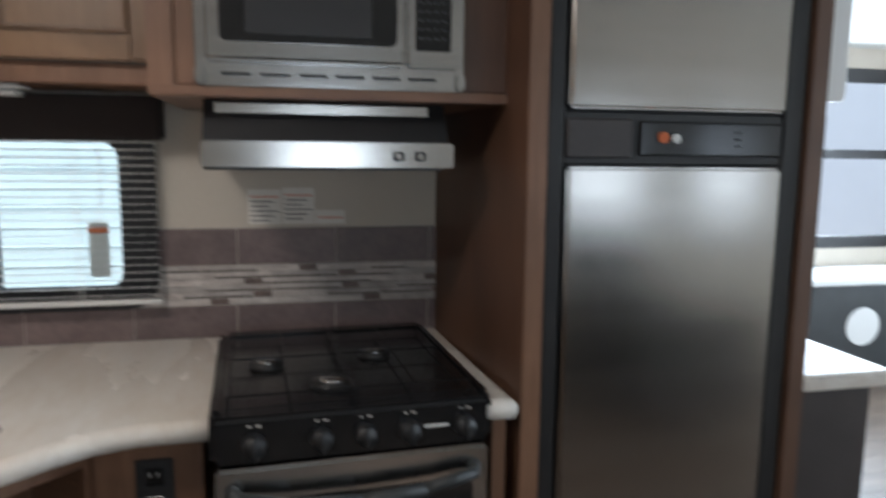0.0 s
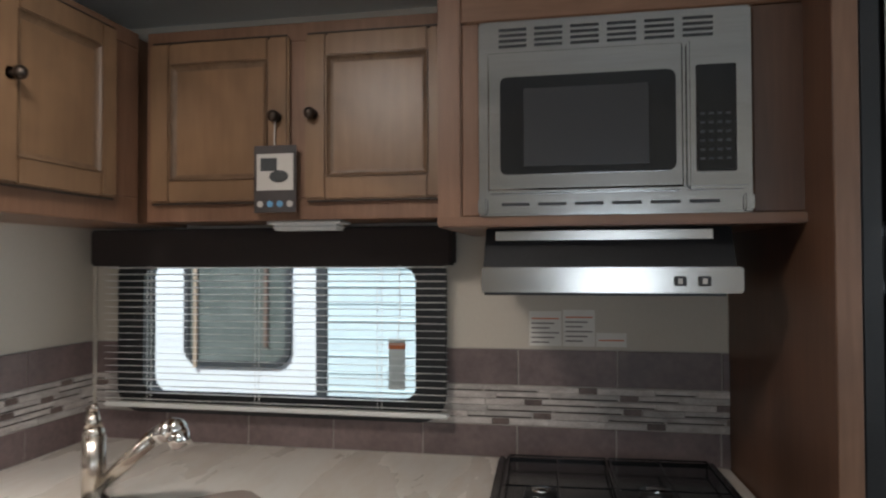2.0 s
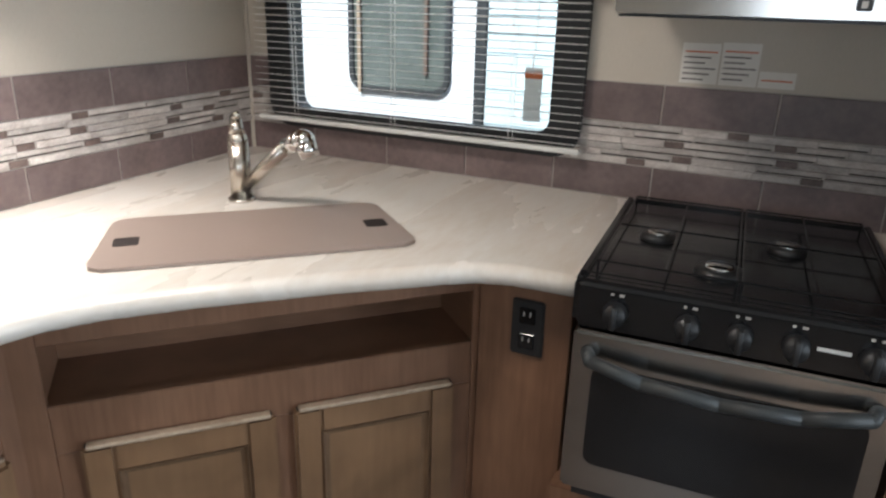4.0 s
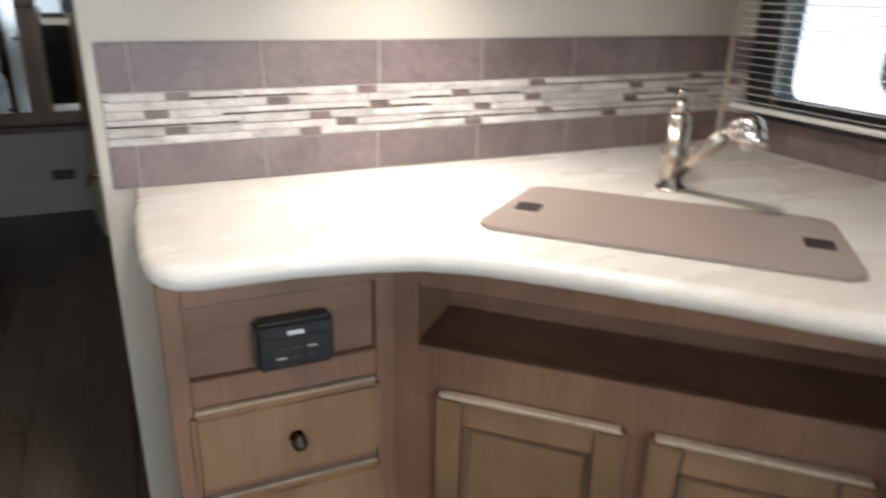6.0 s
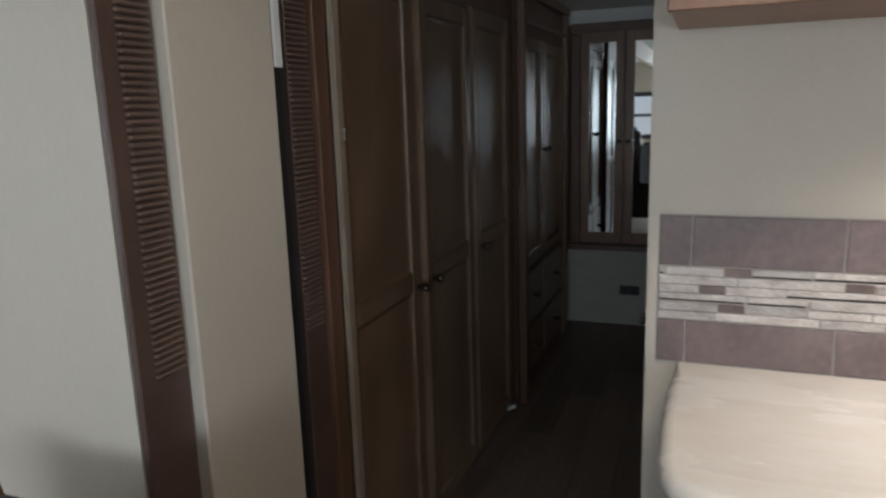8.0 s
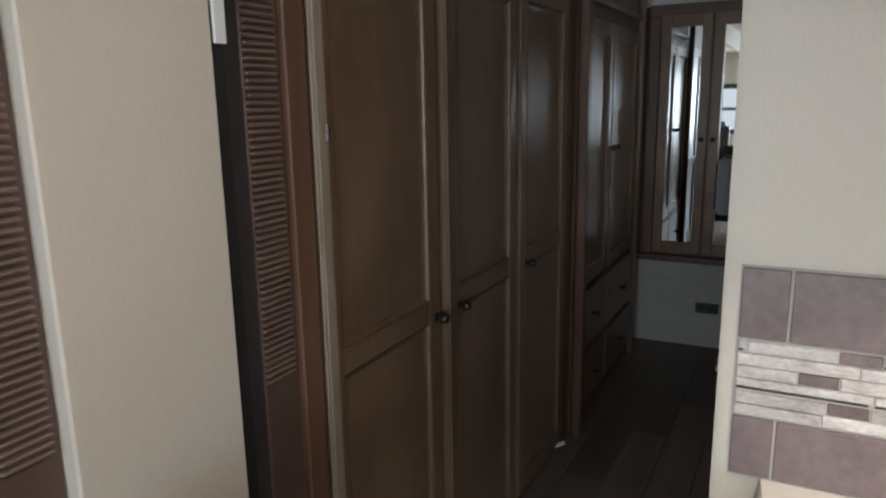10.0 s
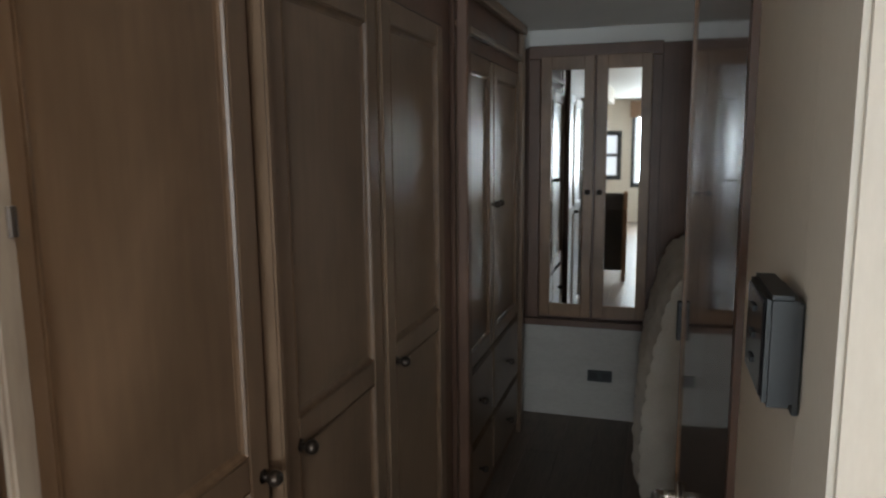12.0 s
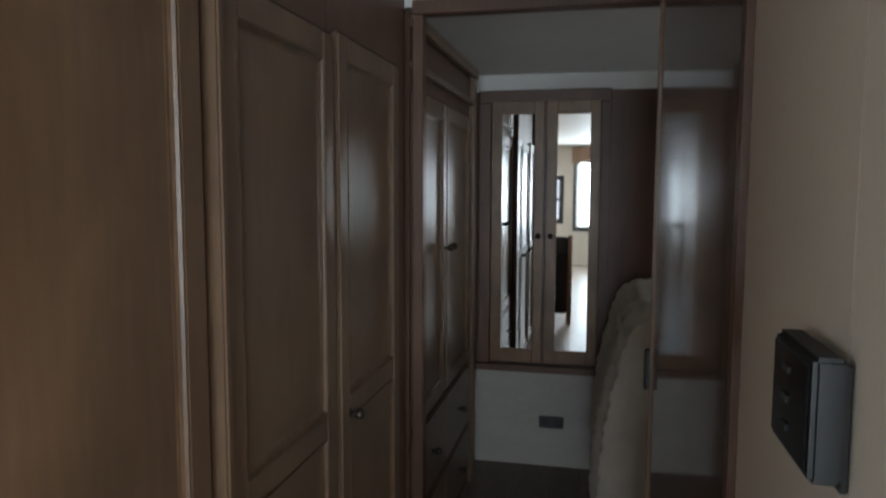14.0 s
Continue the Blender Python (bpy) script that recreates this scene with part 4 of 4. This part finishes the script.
for a, b in ((-1.80, -2.255), (-2.265, -2.77)):
    for z0, z1 in ((0.33, 0.6), (0.08, 0.31)):
        bm = B(); bx(bm, (-a, 0, z0), (-b, 0.02, z1), MWD, 0.006, 2); d_ = part("drawer_front", bm, HALLWOOD, w4); knob(d_, MWD, -(a + b) / 2, (z0 + z1) / 2)
bm = B(); bx(bm, (-1.791, WY - 0.021, 1.775), (-2.9, WY + 0.0, 1.80), None, 0.004); part("crown_rail", bm, HALLWOOD, w4)
bm = B(); bx(bm, (-1.791, WY - 0.021, 1.9), (-2.9, WY + 0.012, 1.94), None, 0.004); part("crown_rail", bm, HALLWOOD, w4)
bm = B(); bx(bm, (-2.84, WY - 0.021, 0.0), (-2.9, WY + 0.004, 1.9), None, 0.004); part("end_stile", bm, HALLWOOD, w4)
bm = B(); bx(bm, (-0.600, WY - 0.02, 0.07), (-0.62, WY + 0.012, 1.76), None, 0.004, 2); part("door_strip", bm, HALLWOOD, w2, "raised vertical strip where two doors meet")
bm = B(); bx(bm, (-0.092, WY, 0.0), (-0.125, WY + 0.014, 2.07), None, 0.004, 2); part("hinge_stile", bm, HINGEWOOD, w1, "pale stile with exposed hinge")
bm = B(); cyl(bm, (-0.118, WY + 0.016, 1.335), (-0.118, WY + 0.016, 1.365), 0.005, n=8); part("hinge", bm, BRONZE, w1)
bm = B(); cyl(bm, (-1.575, WY - 0.03, 0.03), (-1.575, WY + 0.02, 0.06), 0.008, n=8); part("door_stop", bm, WHITEP, w3)
fil = thing("bedroom_corner_filler", (-3.0, WY - 0.2, 0), "dark wood filler between wardrobe and bedroom wall", "panel")
bm = B(); bx(bm, (-2.902, WY - 0.4, 0), (-3.116, WY - 0.05, 1.94)); part("board", bm, DARKWOOD, fil)

# slide-out trim between hallway and dinette
sl = thing("slide_out_trim", (0.2, WY, 0), "slide-out end trim of reddish wood, ribbed brown strips, black seal and cream flange", "slide-out trim", "", "structure")
for nm, a, b, dy, mat in (("wood_post", -0.089, -0.034, 0.0, DARKWOOD), ("charcoal_post", 0.058, 0.108, -0.012, DKFRAME), ("black_seal", 0.109, 0.138, 0.006, BLACKP),
                          ("cream_flange", 0.139, 0.425, 0.012, CREAM), ("rib_back", 0.426, 0.537, -0.012, RIB), ("rib_back", -0.033, 0.057, -0.012, RIB)):
    bm = B(); bx(bm, (a, WY - 0.025, 0), (b, WY + dy, HC - 0.002), None, 0.003); part(nm, bm, mat, sl)
for a, b, zlo in ((0.437, 0.503, 0.99), (-0.018, 0.055, 0.93)):
    for i in range(int((2.05 - zlo) / 0.0115)):
        bm = B(); bx(bm, (a, WY - 0.014, zlo + i * 0.0115), (b, WY - 0.004, zlo + 0.006 + i * 0.0115), None, 0.002); part("rib", bm, RIBLIGHT, sl)
bm = B(); bx(bm, (0.58, WY - 0.06, 1.9), (3.6, WY - 0.01, HC - 0.002)); solid("wall_slide_flange", bm, CREAM, "cream header over the slide-out opening", "wall")
bm = B(); bx(bm, (0.112, WY + 0.008, 1.49), (0.135, WY + 0.014, 1.62), None, 0.001); solid("trim_label", bm, WHITEP, "small white label on the slide-out seal", "trim")

# dining chair
ch = thing("dining_chair", (0.85, -2.19, 0), "dining chair with dark leather back and honey wood side frame", "chair")
UPX = Matrix(((1, 0, 0, 0), (0, 0, 1, 0), (0, 1, 0, 0), (0, 0, 0, 1)))
for y in (-1.967, -2.42):
    bm = slab(B(), [(0.60, 0.0), (0.65, 0.0), (0.715, 0.45), (0.735, 0.70), (0.79, 0.84), (0.795, 0.86), (0.74, 0.902), (0.71, 0.905), (0.695, 0.895), (0.66, 0.72), (0.655, 0.45)], y - 0.022, y + 0.022, UPX, 0.006, 2)
    part("side_frame", bm, CHAIRWOOD, ch, "honey wood side upright")
bm = slab(B(), [(0.665, 0.46), (0.715, 0.46), (0.735, 0.70), (0.78, 0.835), (0.73, 0.885), (0.705, 0.885), (0.67, 0.72)], -2.397, -1.99, UPX, 0.012, 3); part("backrest", bm, LEATHER, ch)
bm = B(); bx(bm, (0.672, -2.397, 0.1), (0.70, -1.99, 0.47), None, 0.008, 2); part("back_panel", bm, LEATHER, ch, "dark leather panel below the back")
bm = B(); bx(bm, (0.70, -2.42, 0.42), (1.13, -1.967, 0.5), None, 0.02, 3); part("seat", bm, LEATHER, ch)
for y in (-2.4, -1.985):
    bm = B(); bx(bm, (1.08, y - 0.02, 0), (1.12, y + 0.02, 0.42), None, 0.004); part("leg", bm, CHAIRWOOD, ch)

# ---- hallway door and thermostat ----
hall = thing("hallway_door", (-0.43, -1.575, 0), "glossy dark wood hallway door standing ajar with lever handle", "door")
MH = Matrix(((-0.9986, -0.053, 0, -0.433), (-0.053, 0.9986, 0, -1.571), (0, 0, 1, 0), (0, 0, 0, 1)))
bm = B(); bx(bm, (0.0, 0.0, 0.02), (0.60, 0.035, 2.08), MH, 0.003, 2); part("leaf", bm, GLOSSDOOR, hall)
bm = B(); bx(bm, (0.598, -0.004, 0.02), (0.62, 0.038, 2.08), MH, 0.004, 2); part("edge_strip", bm, PANEL, hall, "pale edge strip")
bm = B(); o_ = MH @ Vector((0.545, 0, 0.72)); cyl(bm, o_, MH @ Vector((0.545, -0.045, 0.72)), 0.011, n=12); cyl(bm, MH @ Vector((0.545, -0.045, 0.72)), MH @ Vector((0.445, -0.05, 0.72)), 0.009, n=12); cyl(bm, o_, MH @ Vector((0.545, -0.008, 0.72)), 0.028, n=18); part("lever_handle", bm, NICKEL, hall, "brushed lever handle", True)
bm = B(); bx(bm, (0.612, -0.012, 1.02), (0.628, 0.03, 1.1), MH, 0.002); part("latch", bm, BLACKP, hall)
bm = B(); bx(bm, (0.30, -0.003, 1.84), (0.33, 0.0, 1.9), MH); part("top_plate", bm, BLACKP, hall)
bm = B(); bx(bm, (-0.407, -1.575, 0), (-0.43, -1.5, HC)); solid("trim_door_jamb", bm, DARKWOOD, "brown wood door jamb", "door frame")
thm = thing("wall_thermostat", (-0.12, -1.57, 1.25), "dark grey box thermostat on the partition end", "thermostat")
bm = B(); bx(bm, (-0.166, -1.592, 1.247), (-0.078, -1.573, 1.322), None, 0.003, 2); part("housing", bm, THERMO, thm)
bm = B(); bx(bm, (-0.16, -1.5735, 1.241), (-0.084, -1.569, 1.317), None, 0.001); part("back_plate", bm, BLACKP, thm)
bm = B(); bx(bm, (-0.16, -1.594, 1.253), (-0.083, -1.592, 1.317), None, 0.001); fc = part("face", bm, BLACK, thm)
for z in (1.265, 1.283, 1.302):
    bm = B(); bx(bm, (-0.135, -1.5955, z), (-0.12, -1.594, z + 0.004)); part("button", bm, GREYP, fc)

# ---- bedroom end ----
cab = thing("mirror_cabinet", (-3.05, -1.97, 0.49), "brown wood cabinet with two mirrored doors on the bedroom wall", "mirror cabinet")
BX = -3.117
bm = B()
for p, q in (((-2.285, 0.526), (-2.225, 1.809)), ((-1.70, 0.526), (-1.655, 1.809)), ((-2.285, 1.81), (-1.655, 1.872)), ((-2.3, 0.49), (-1.64, 0.525))):
    bx(bm, (BX, p[0], p[1]), (BX + (0.035 if p[1] > 0.5 else 0.05), q[0], q[1]), None, 0.003)
bx(bm, (BX - 0.0005, -2.224, 0.527), (BX + 0.01, -1.701, 1.808)); part("frame", bm, DARKWOOD, cab)
for a, b, c0, c1 in ((-2.222, -1.965, -2.169, -2.014), (-1.955, -1.702, -1.903, -1.75)):
    bm = B()
    for p, q in (((a, 0.54), (c0, 1.82)), ((c1, 0.54), (b, 1.82)), ((c0, 0.54), (c1, 0.605)), ((c0, 1.755), (c1, 1.82))):
        bx(bm, (BX + 0.012, p[0], p[1]), (BX + 0.04, q[0], q[1]), None, 0.003)
    d_ = part("door", bm, PANEL, cab)
    bm = B(); bx(bm, (BX + 0.012, c0, 0.605), (BX + 0.03, c1, 1.755)); part("mirror", bm, MIRROR, d_, "tall mirror glass")
    MK = Matrix(((0, 1, 0, BX + 0.02), (1, 0, 0, 0), (0, 0, 1, 0), (0, 0, 0, 1)))
    knob(d_, MK, (b - 0.024) if a < -2 else (a + 0.024), 1.17)
wo = thing("wall_outlet", (-3.11, -1.91, 0.23), "dark wall outlet plate low on the boarded wall", "outlet")
bm = B(); bx(bm, (-3.12, -1.973, 0.2), (-3.108, -1.851, 0.258), None, 0.002); part("plate", bm, GREYP, wo)
for y in (-1.945, -1.88):
    bm = B(); bx(bm, (-3.1085, y - 0.02, 0.212), (-3.105, y + 0.02, 0.246), None, 0.002); part("socket", bm, BLACKP, wo)

bed = thing("bed", (-2.3, -0.9, 0), "bed with a cream quilted spread hanging over its side", "bed")
bm = B(); bx(bm, (-2.95, -1.52, 0.0), (-1.98, -0.1, 0.3)); part("base", bm, DKFRAME, bed)
bm = B(); bx(bm, (-2.98, -1.54, 0.3), (-1.96, -0.08, 0.62), None, 0.05, 3); part("mattress", bm, WHITE, bed)
# the spread: a draped sheet with folds, gathered at the corner
bm = B()
grid = []
NU, NV = 90, 84
for i in range(NU + 1):
    row = []
    for j in range(NV + 1):
        x = -2.95 + 1.0 * i / NU
        s_ = 1.0 * j / NV
        bulge = 0.014 * math.sin(x * 24 + 2 * math.sin(x * 9)) * min(1, s_ * 1.6)
        if s_ < 0.3:
            y, z = -1.2 - 0.38 * s_ / 0.3, 0.95 + 0.05 * math.sin(s_ * 9)
        else:
            q = (s_ - 0.3) / 0.7
            y, z = -1.605 - 0.04 * math.sin(q * 3) - 0.08 * q + 0.003 * math.sin(q * 40), 0.95 - 0.74 * q
        z += 0.004 * math.sin(s_ * 54) * (1 if s_ < 0.5 else 0.3) + 0.02 * math.sin(x * 11)
        puff = 0.009 * abs(math.sin(s_ * 66)) ** 0.6 * (0.6 + 0.4 * abs(math.sin(x * 28)))
        row.append(bm.verts.new((x, y - bulge - (puff if s_ > 0.25 else 0), z + (puff if s_ <= 0.3 else 0))))
    row.append(bm.verts.new((x, -1.54, 0.24)))
    row.append(bm.verts.new((x, -1.2, 0.26)))
    grid.append(row)
NR = NV + 3
for i in range(NU):
    for j in range(NR):
        bm.faces.new((grid[i][j], grid[i + 1][j], grid[i + 1][(j + 1) % NR], grid[i][(j + 1) % NR]))
bm.faces.new(grid[0]), bm.faces.new(grid[-1])
bmesh.ops.recalc_face_normals(bm, faces=bm.faces[:])
bmesh.ops.triangulate(bm, faces=[f for f in bm.faces if len(f.verts) > 4])
part("bedspread", bm, QUILT, bed, "cream quilted bedspread with folds", True)
bm = B(); bx(bm, (-2.8, -1.52, 0.62), (-2.0, -0.4, 0.93), None, 0.09, 4); part("pillow_pile", bm, QUILT, bed, "", True)

# ---- living area, seen beyond the fridge and in the mirrors ----
for nm, label, pts in (("window_living_end", "wide bright dark-framed window at the living end", ((5.99, -2.75, 0.65), (5.99, -0.45, 1.95))), ):
    w_ = thing(nm, (5.99, -0.2, 0.65), label, "window", "", "structure")
    for a, b in (((5.985, -2.12, 0.6), (6.03, -2.06, 2.0)), ((5.985, 1.32, 0.6), (6.03, 1.4, 2.0)), ((5.985, -2.06, 0.6), (6.03, 1.32, 0.67)), ((5.985, -2.06, 1.93), (6.03, 1.32, 2.0)), ((5.96, -0.23, 0.67), (5.99, -0.17, 1.93))):
        bm = B(); bx(bm, a, b, None, 0.004); part("frame_bar", bm, BLACKP, w_)
w_ = thing("window_living_corner", (5.99, -2.59, 0.78), "small dark-framed window beside the wide end window", "window", "", "structure")
for a, b in (((5.98, -2.9, 0.73), (6.03, -2.82, 1.57)), ((5.98, -2.36, 0.73), (6.03, -2.28, 1.57)), ((5.98, -2.82, 0.73), (6.03, -2.36, 0.81)), ((5.98, -2.82, 1.49), (6.03, -2.36, 1.57)), ((5.98, -2.82, 1.13), (6.03, -2.36, 1.18))):
    bm = B(); bx(bm, a, b, None, 0.004); part("frame_bar", bm, BLACKP, w_)
val = thing("window_valance", (5.9, -0.36, 1.78), "honey wood valance box over the wide end window", "valance")
bm = B(); bx(bm, (5.86, -2.15, 1.78), (5.985, 1.42, 2.06), None, 0.008, 2); part("box", bm, CHAIRWOOD, val)
for a, b in ((1.32, 1.85), (2.9, 3.5), (3.88, 4.3)):
    w_ = thing("window_dinette", ((a + b) / 2, -3.3, 0.94), "dark-framed dinette window", "window", "", "structure")
    for p, q in (((a - 0.05, -3.33, 0.89), (a + 0.02, -3.285, 1.65)), ((b - 0.02, -3.33, 0.89), (b + 0.05, -3.285, 1.65)), ((a + 0.02, -3.33, 0.89), (b - 0.02, -3.285, 0.96)), ((a + 0.02, -3.33, 1.58), (b - 0.02, -3.285, 1.65))):
        bm = B(); bx(bm, p, q, None, 0.004); part("frame_bar", bm, BLACKP, w_)
w_ = thing("window_entry", (4.2, 2.2, 0.75), "bright dark-framed window beyond the refrigerator", "window", "", "structure")
for a, b in (((4.32, 2.185, 0.78), (4.42, 2.23, 1.97)), ((5.58, 2.185, 0.78), (5.68, 2.23, 1.97)), ((4.42, 2.185, 0.78), (5.58, 2.23, 0.86)), ((4.42, 2.185, 1.88), (5.58, 2.23, 1.97)), ((4.42, 2.185, 1.38), (5.58, 2.23, 1.44))):
    bm = B(); bx(bm, a, b, None, 0.004); part("frame_bar", bm, BLACKP, w_)
tv = thing("television", (2.66, 0.2, 0.9), "black flat television on the media console", "television")
bm = B(); bx(bm, (2.64, -0.28, 0.95), (2.69, 0.6, 1.5), None, 0.006, 2); part("screen", bm, BLACK, tv)
bm = B(); bx(bm, (2.56, 0.05, 0.88), (2.72, 0.3, 0.955), None, 0.004); part("stand", bm, BLACKP, tv)
con = thing("media_console", (2.6, 0.4, 0), "grey media console with pale top beside the refrigerator", "console")
bm = B(); bx(bm, (2.456, -0.44, 0.1), (2.74, 1.6, 0.84), None, 0.004); part("body", bm, DKFRAME, con)
bm = B(); bx(bm, (2.456, -0.46, 0.84), (2.79, 1.62, 0.88), None, 0.008, 2); part("top", bm, LAMINATE, con)
for i in range(4):
    bm = B(); bx(bm, (2.74, -0.4 + i * 0.5, 0.16), (2.755, 0.06 + i * 0.5, 0.78), None, 0.004); part("door", bm, GREYP, con)
bm = B(); bx(bm, (2.47, -0.42, 0), (2.7, 1.58, 0.1)); part("toe_kick", bm, BLACKP, con)
upc = thing("media_wall_cabinet", (2.6, 0.2, 1.55), "pale glossy wall cabinet above the television", "cabinet")
bm = B(); bx(bm, (2.456, -0.3, 1.53), (2.72, 1.2, 1.95), None, 0.006, 2); part("body", bm, WHITEP, upc)
for i in range(3):
    bm = B(); bx(bm, (2.72, -0.28 + i * 0.49, 1.55), (2.738, 0.19 + i * 0.49, 1.93), None, 0.004); part("door", bm, WHITEP, upc)
ub = thing("storage_bench", (4.9, 1.8, 0), "grey storage bench with a round white emblem below the window", "bench")
bm = B(); bx(bm, (4.3, 1.72, 0.0), (5.7, 2.15, 0.62), None, 0.01, 2); part("body", bm, GREYP, ub)
bm = B(); bx(bm, (4.28, 1.70, 0.62), (5.72, 2.17, 0.66), None, 0.008, 2); part("top", bm, WHITEP, ub)
bm = B(); cyl(bm, (4.8, 1.72, 0.36), (4.8, 1.715, 0.36), 0.12, n=24); part("emblem", bm, WHITEP, ub, "plain round white emblem")
sofa = thing("armchair", (2.7, -2.4, 0), "dark brown leather armchair in the living area", "armchair")
bm = B(); bx(bm, (3.0, -3.15, 0.1), (3.75, -2.4, 0.48), None, 0.05, 3); part("seat", bm, LEATHER, sofa)
bm = B(); bx(bm, (2.85, -3.15, 0.1), (3.05, -2.4, 1.05), None, 0.06, 3); part("backrest", bm, LEATHER, sofa)
for y in (-3.25, -2.42):
    bm = B(); bx(bm, (2.95, y, 0.1), (3.7, y + 0.14, 0.65), None, 0.05, 3); part("armrest", bm, LEATHER, sofa)
for x in (2.92, 3.65):
    for y in (-3.15, -2.4):
        bm = B(); cyl(bm, (x, y, 0), (x, y, 0.11), 0.025, n=10); part("foot", bm, CHAIRWOOD, sofa)

# ---- wall tiles and floor planks ----
for a, b, c, d in ((0.001, 1.757, 0.9201, 1.02), (0.001, 0.11, 1.02, 1.2), (1.02, 1.757, 1.02, 1.2)):
    part("grout", bx(B(), (a, -0.003, c), (b, -0.0005, d)), GROUT, wall_n)
bm = B(); bx(bm, (0.0005, -1.548, 0.9201), (0.003, -0.004, 1.2)); grout_w = part("grout", bm, GROUT, wall_w)
for wall, a, b in ((wall_n, (0.004, -0.0038, 1.004), (0.088, -0.0022, 1.106)), (wall_n, (1.03, -0.0038, 1.004), (1.756, -0.0022, 1.106)), (wall_w, (0.0022, -1.546, 1.004), (0.0038, -0.008, 1.106))):
    part("mosaic_backing", bx(B(), a, b), GROUT, wall)
P = 0.2465


def piece(name, a, b, mat, parent):
    ob = new(name, done(name, bx(B(), a, b, None, 0.0012), mat))
    ob.parent = parent
    return ob


ROWS = ((0.9205, 1.004), (1.106, 1.1995))
G = 0.0018
for z0, z1 in ROWS:
    x = -0.005 + (0.0 if z0 > 1 else -0.004)
    while x < 1.757:
        a, b = max(x + G, 0.004), min(x + P - G, 1.756)
        if z0 > 1 and a < 1.0:
            a, b = (a, min(b, 0.09)) if a < 0.09 else (1.02, b)
        if b - a > 0.01:
            piece("tile", (a, -0.006, z0 + G), (b, -0.002, z1 - G), TILE, wall_n)
        x += P
    y = -1.49 + (0.0 if z0 > 1 else -0.006) - P
    while y < -0.004:
        a, b = max(y + G, -1.546), min(y + P - G, -0.007)
        if b - a > 0.01:
            piece("tile", (0.002, a, z0 + G), (0.006, b, z1 - G), TILE, wall_w)
        y += P
# mosaic band: six courses of stone strips with small dark squares
rnd = random.Random(4)
H6 = (1.105 - 1.005) / 6
for wall, lo, hi in ((wall_n, 0.007, 1.756), (wall_w, 0.007, 1.546)):
    for c in range(6):
        s_, k = lo - rnd.uniform(0, 0.12), rnd.randrange(4)
        while s_ < hi:
            dark = k % 4 == 2
            ln = 0.045 if dark else rnd.choice((0.1, 0.14, 0.17))
            a, b = max(s_, lo) + 0.0008, min(s_ + ln, hi) - 0.0008
            if wall is wall_n and c > 0 and b > 0.09 and a < 1.03:
                a, b = (a, 0.09) if a < 0.09 else (1.03, b)
            if b - a > 0.006:
                z0 = 1.005 + c * H6 + 0.0008
                z1 = z0 + H6 - 0.0016
                th = 0.006 if dark else rnd.choice((0.006, 0.007, 0.0095))
                # some stones get a dark strip below, painted as their shadow line
                if not dark and c > 0 and rnd.random() < 0.4:
                    la, lb = (a, -0.0045, z0), (b - 0.004, -0.002, z0 + 0.0042)
                    if wall is wall_w:
                        la, lb = (0.002, -b, z0), (0.0045, -a - 0.004, z0 + 0.0042)
                    piece("joint_shadow", la, lb, JOINTSHADE, wall)
                    z0 += 0.0045
                if wall is wall_n:
                    piece("mosaic_stone", (a, -th, z0), (b, -0.002, z1), STONE_D if dark else STONE, wall)
                else:
                    piece("mosaic_stone", (0.002, -b, z0), (th, -a, z1), STONE_D if dark else STONE, wall)
            s_ += ln
            k += 1
y, r_ = -2.96, 0
while y < 2.2:
    x = -3.12 - 0.37 * (r_ % 3)
    while x < 6.0:
        a, b = max(x + 0.0008, -3.12), min(x + 1.2 - 0.0008, 6.0)
        if (b - a) > 0.02 and (y < 0.1 or x > 1.9):
            piece("plank", (a, y + 0.0008, -0.007), (b, y + 0.1492, 0.0), PLANK, floor)
        x += 1.2
    y += 0.15
    r_ += 1
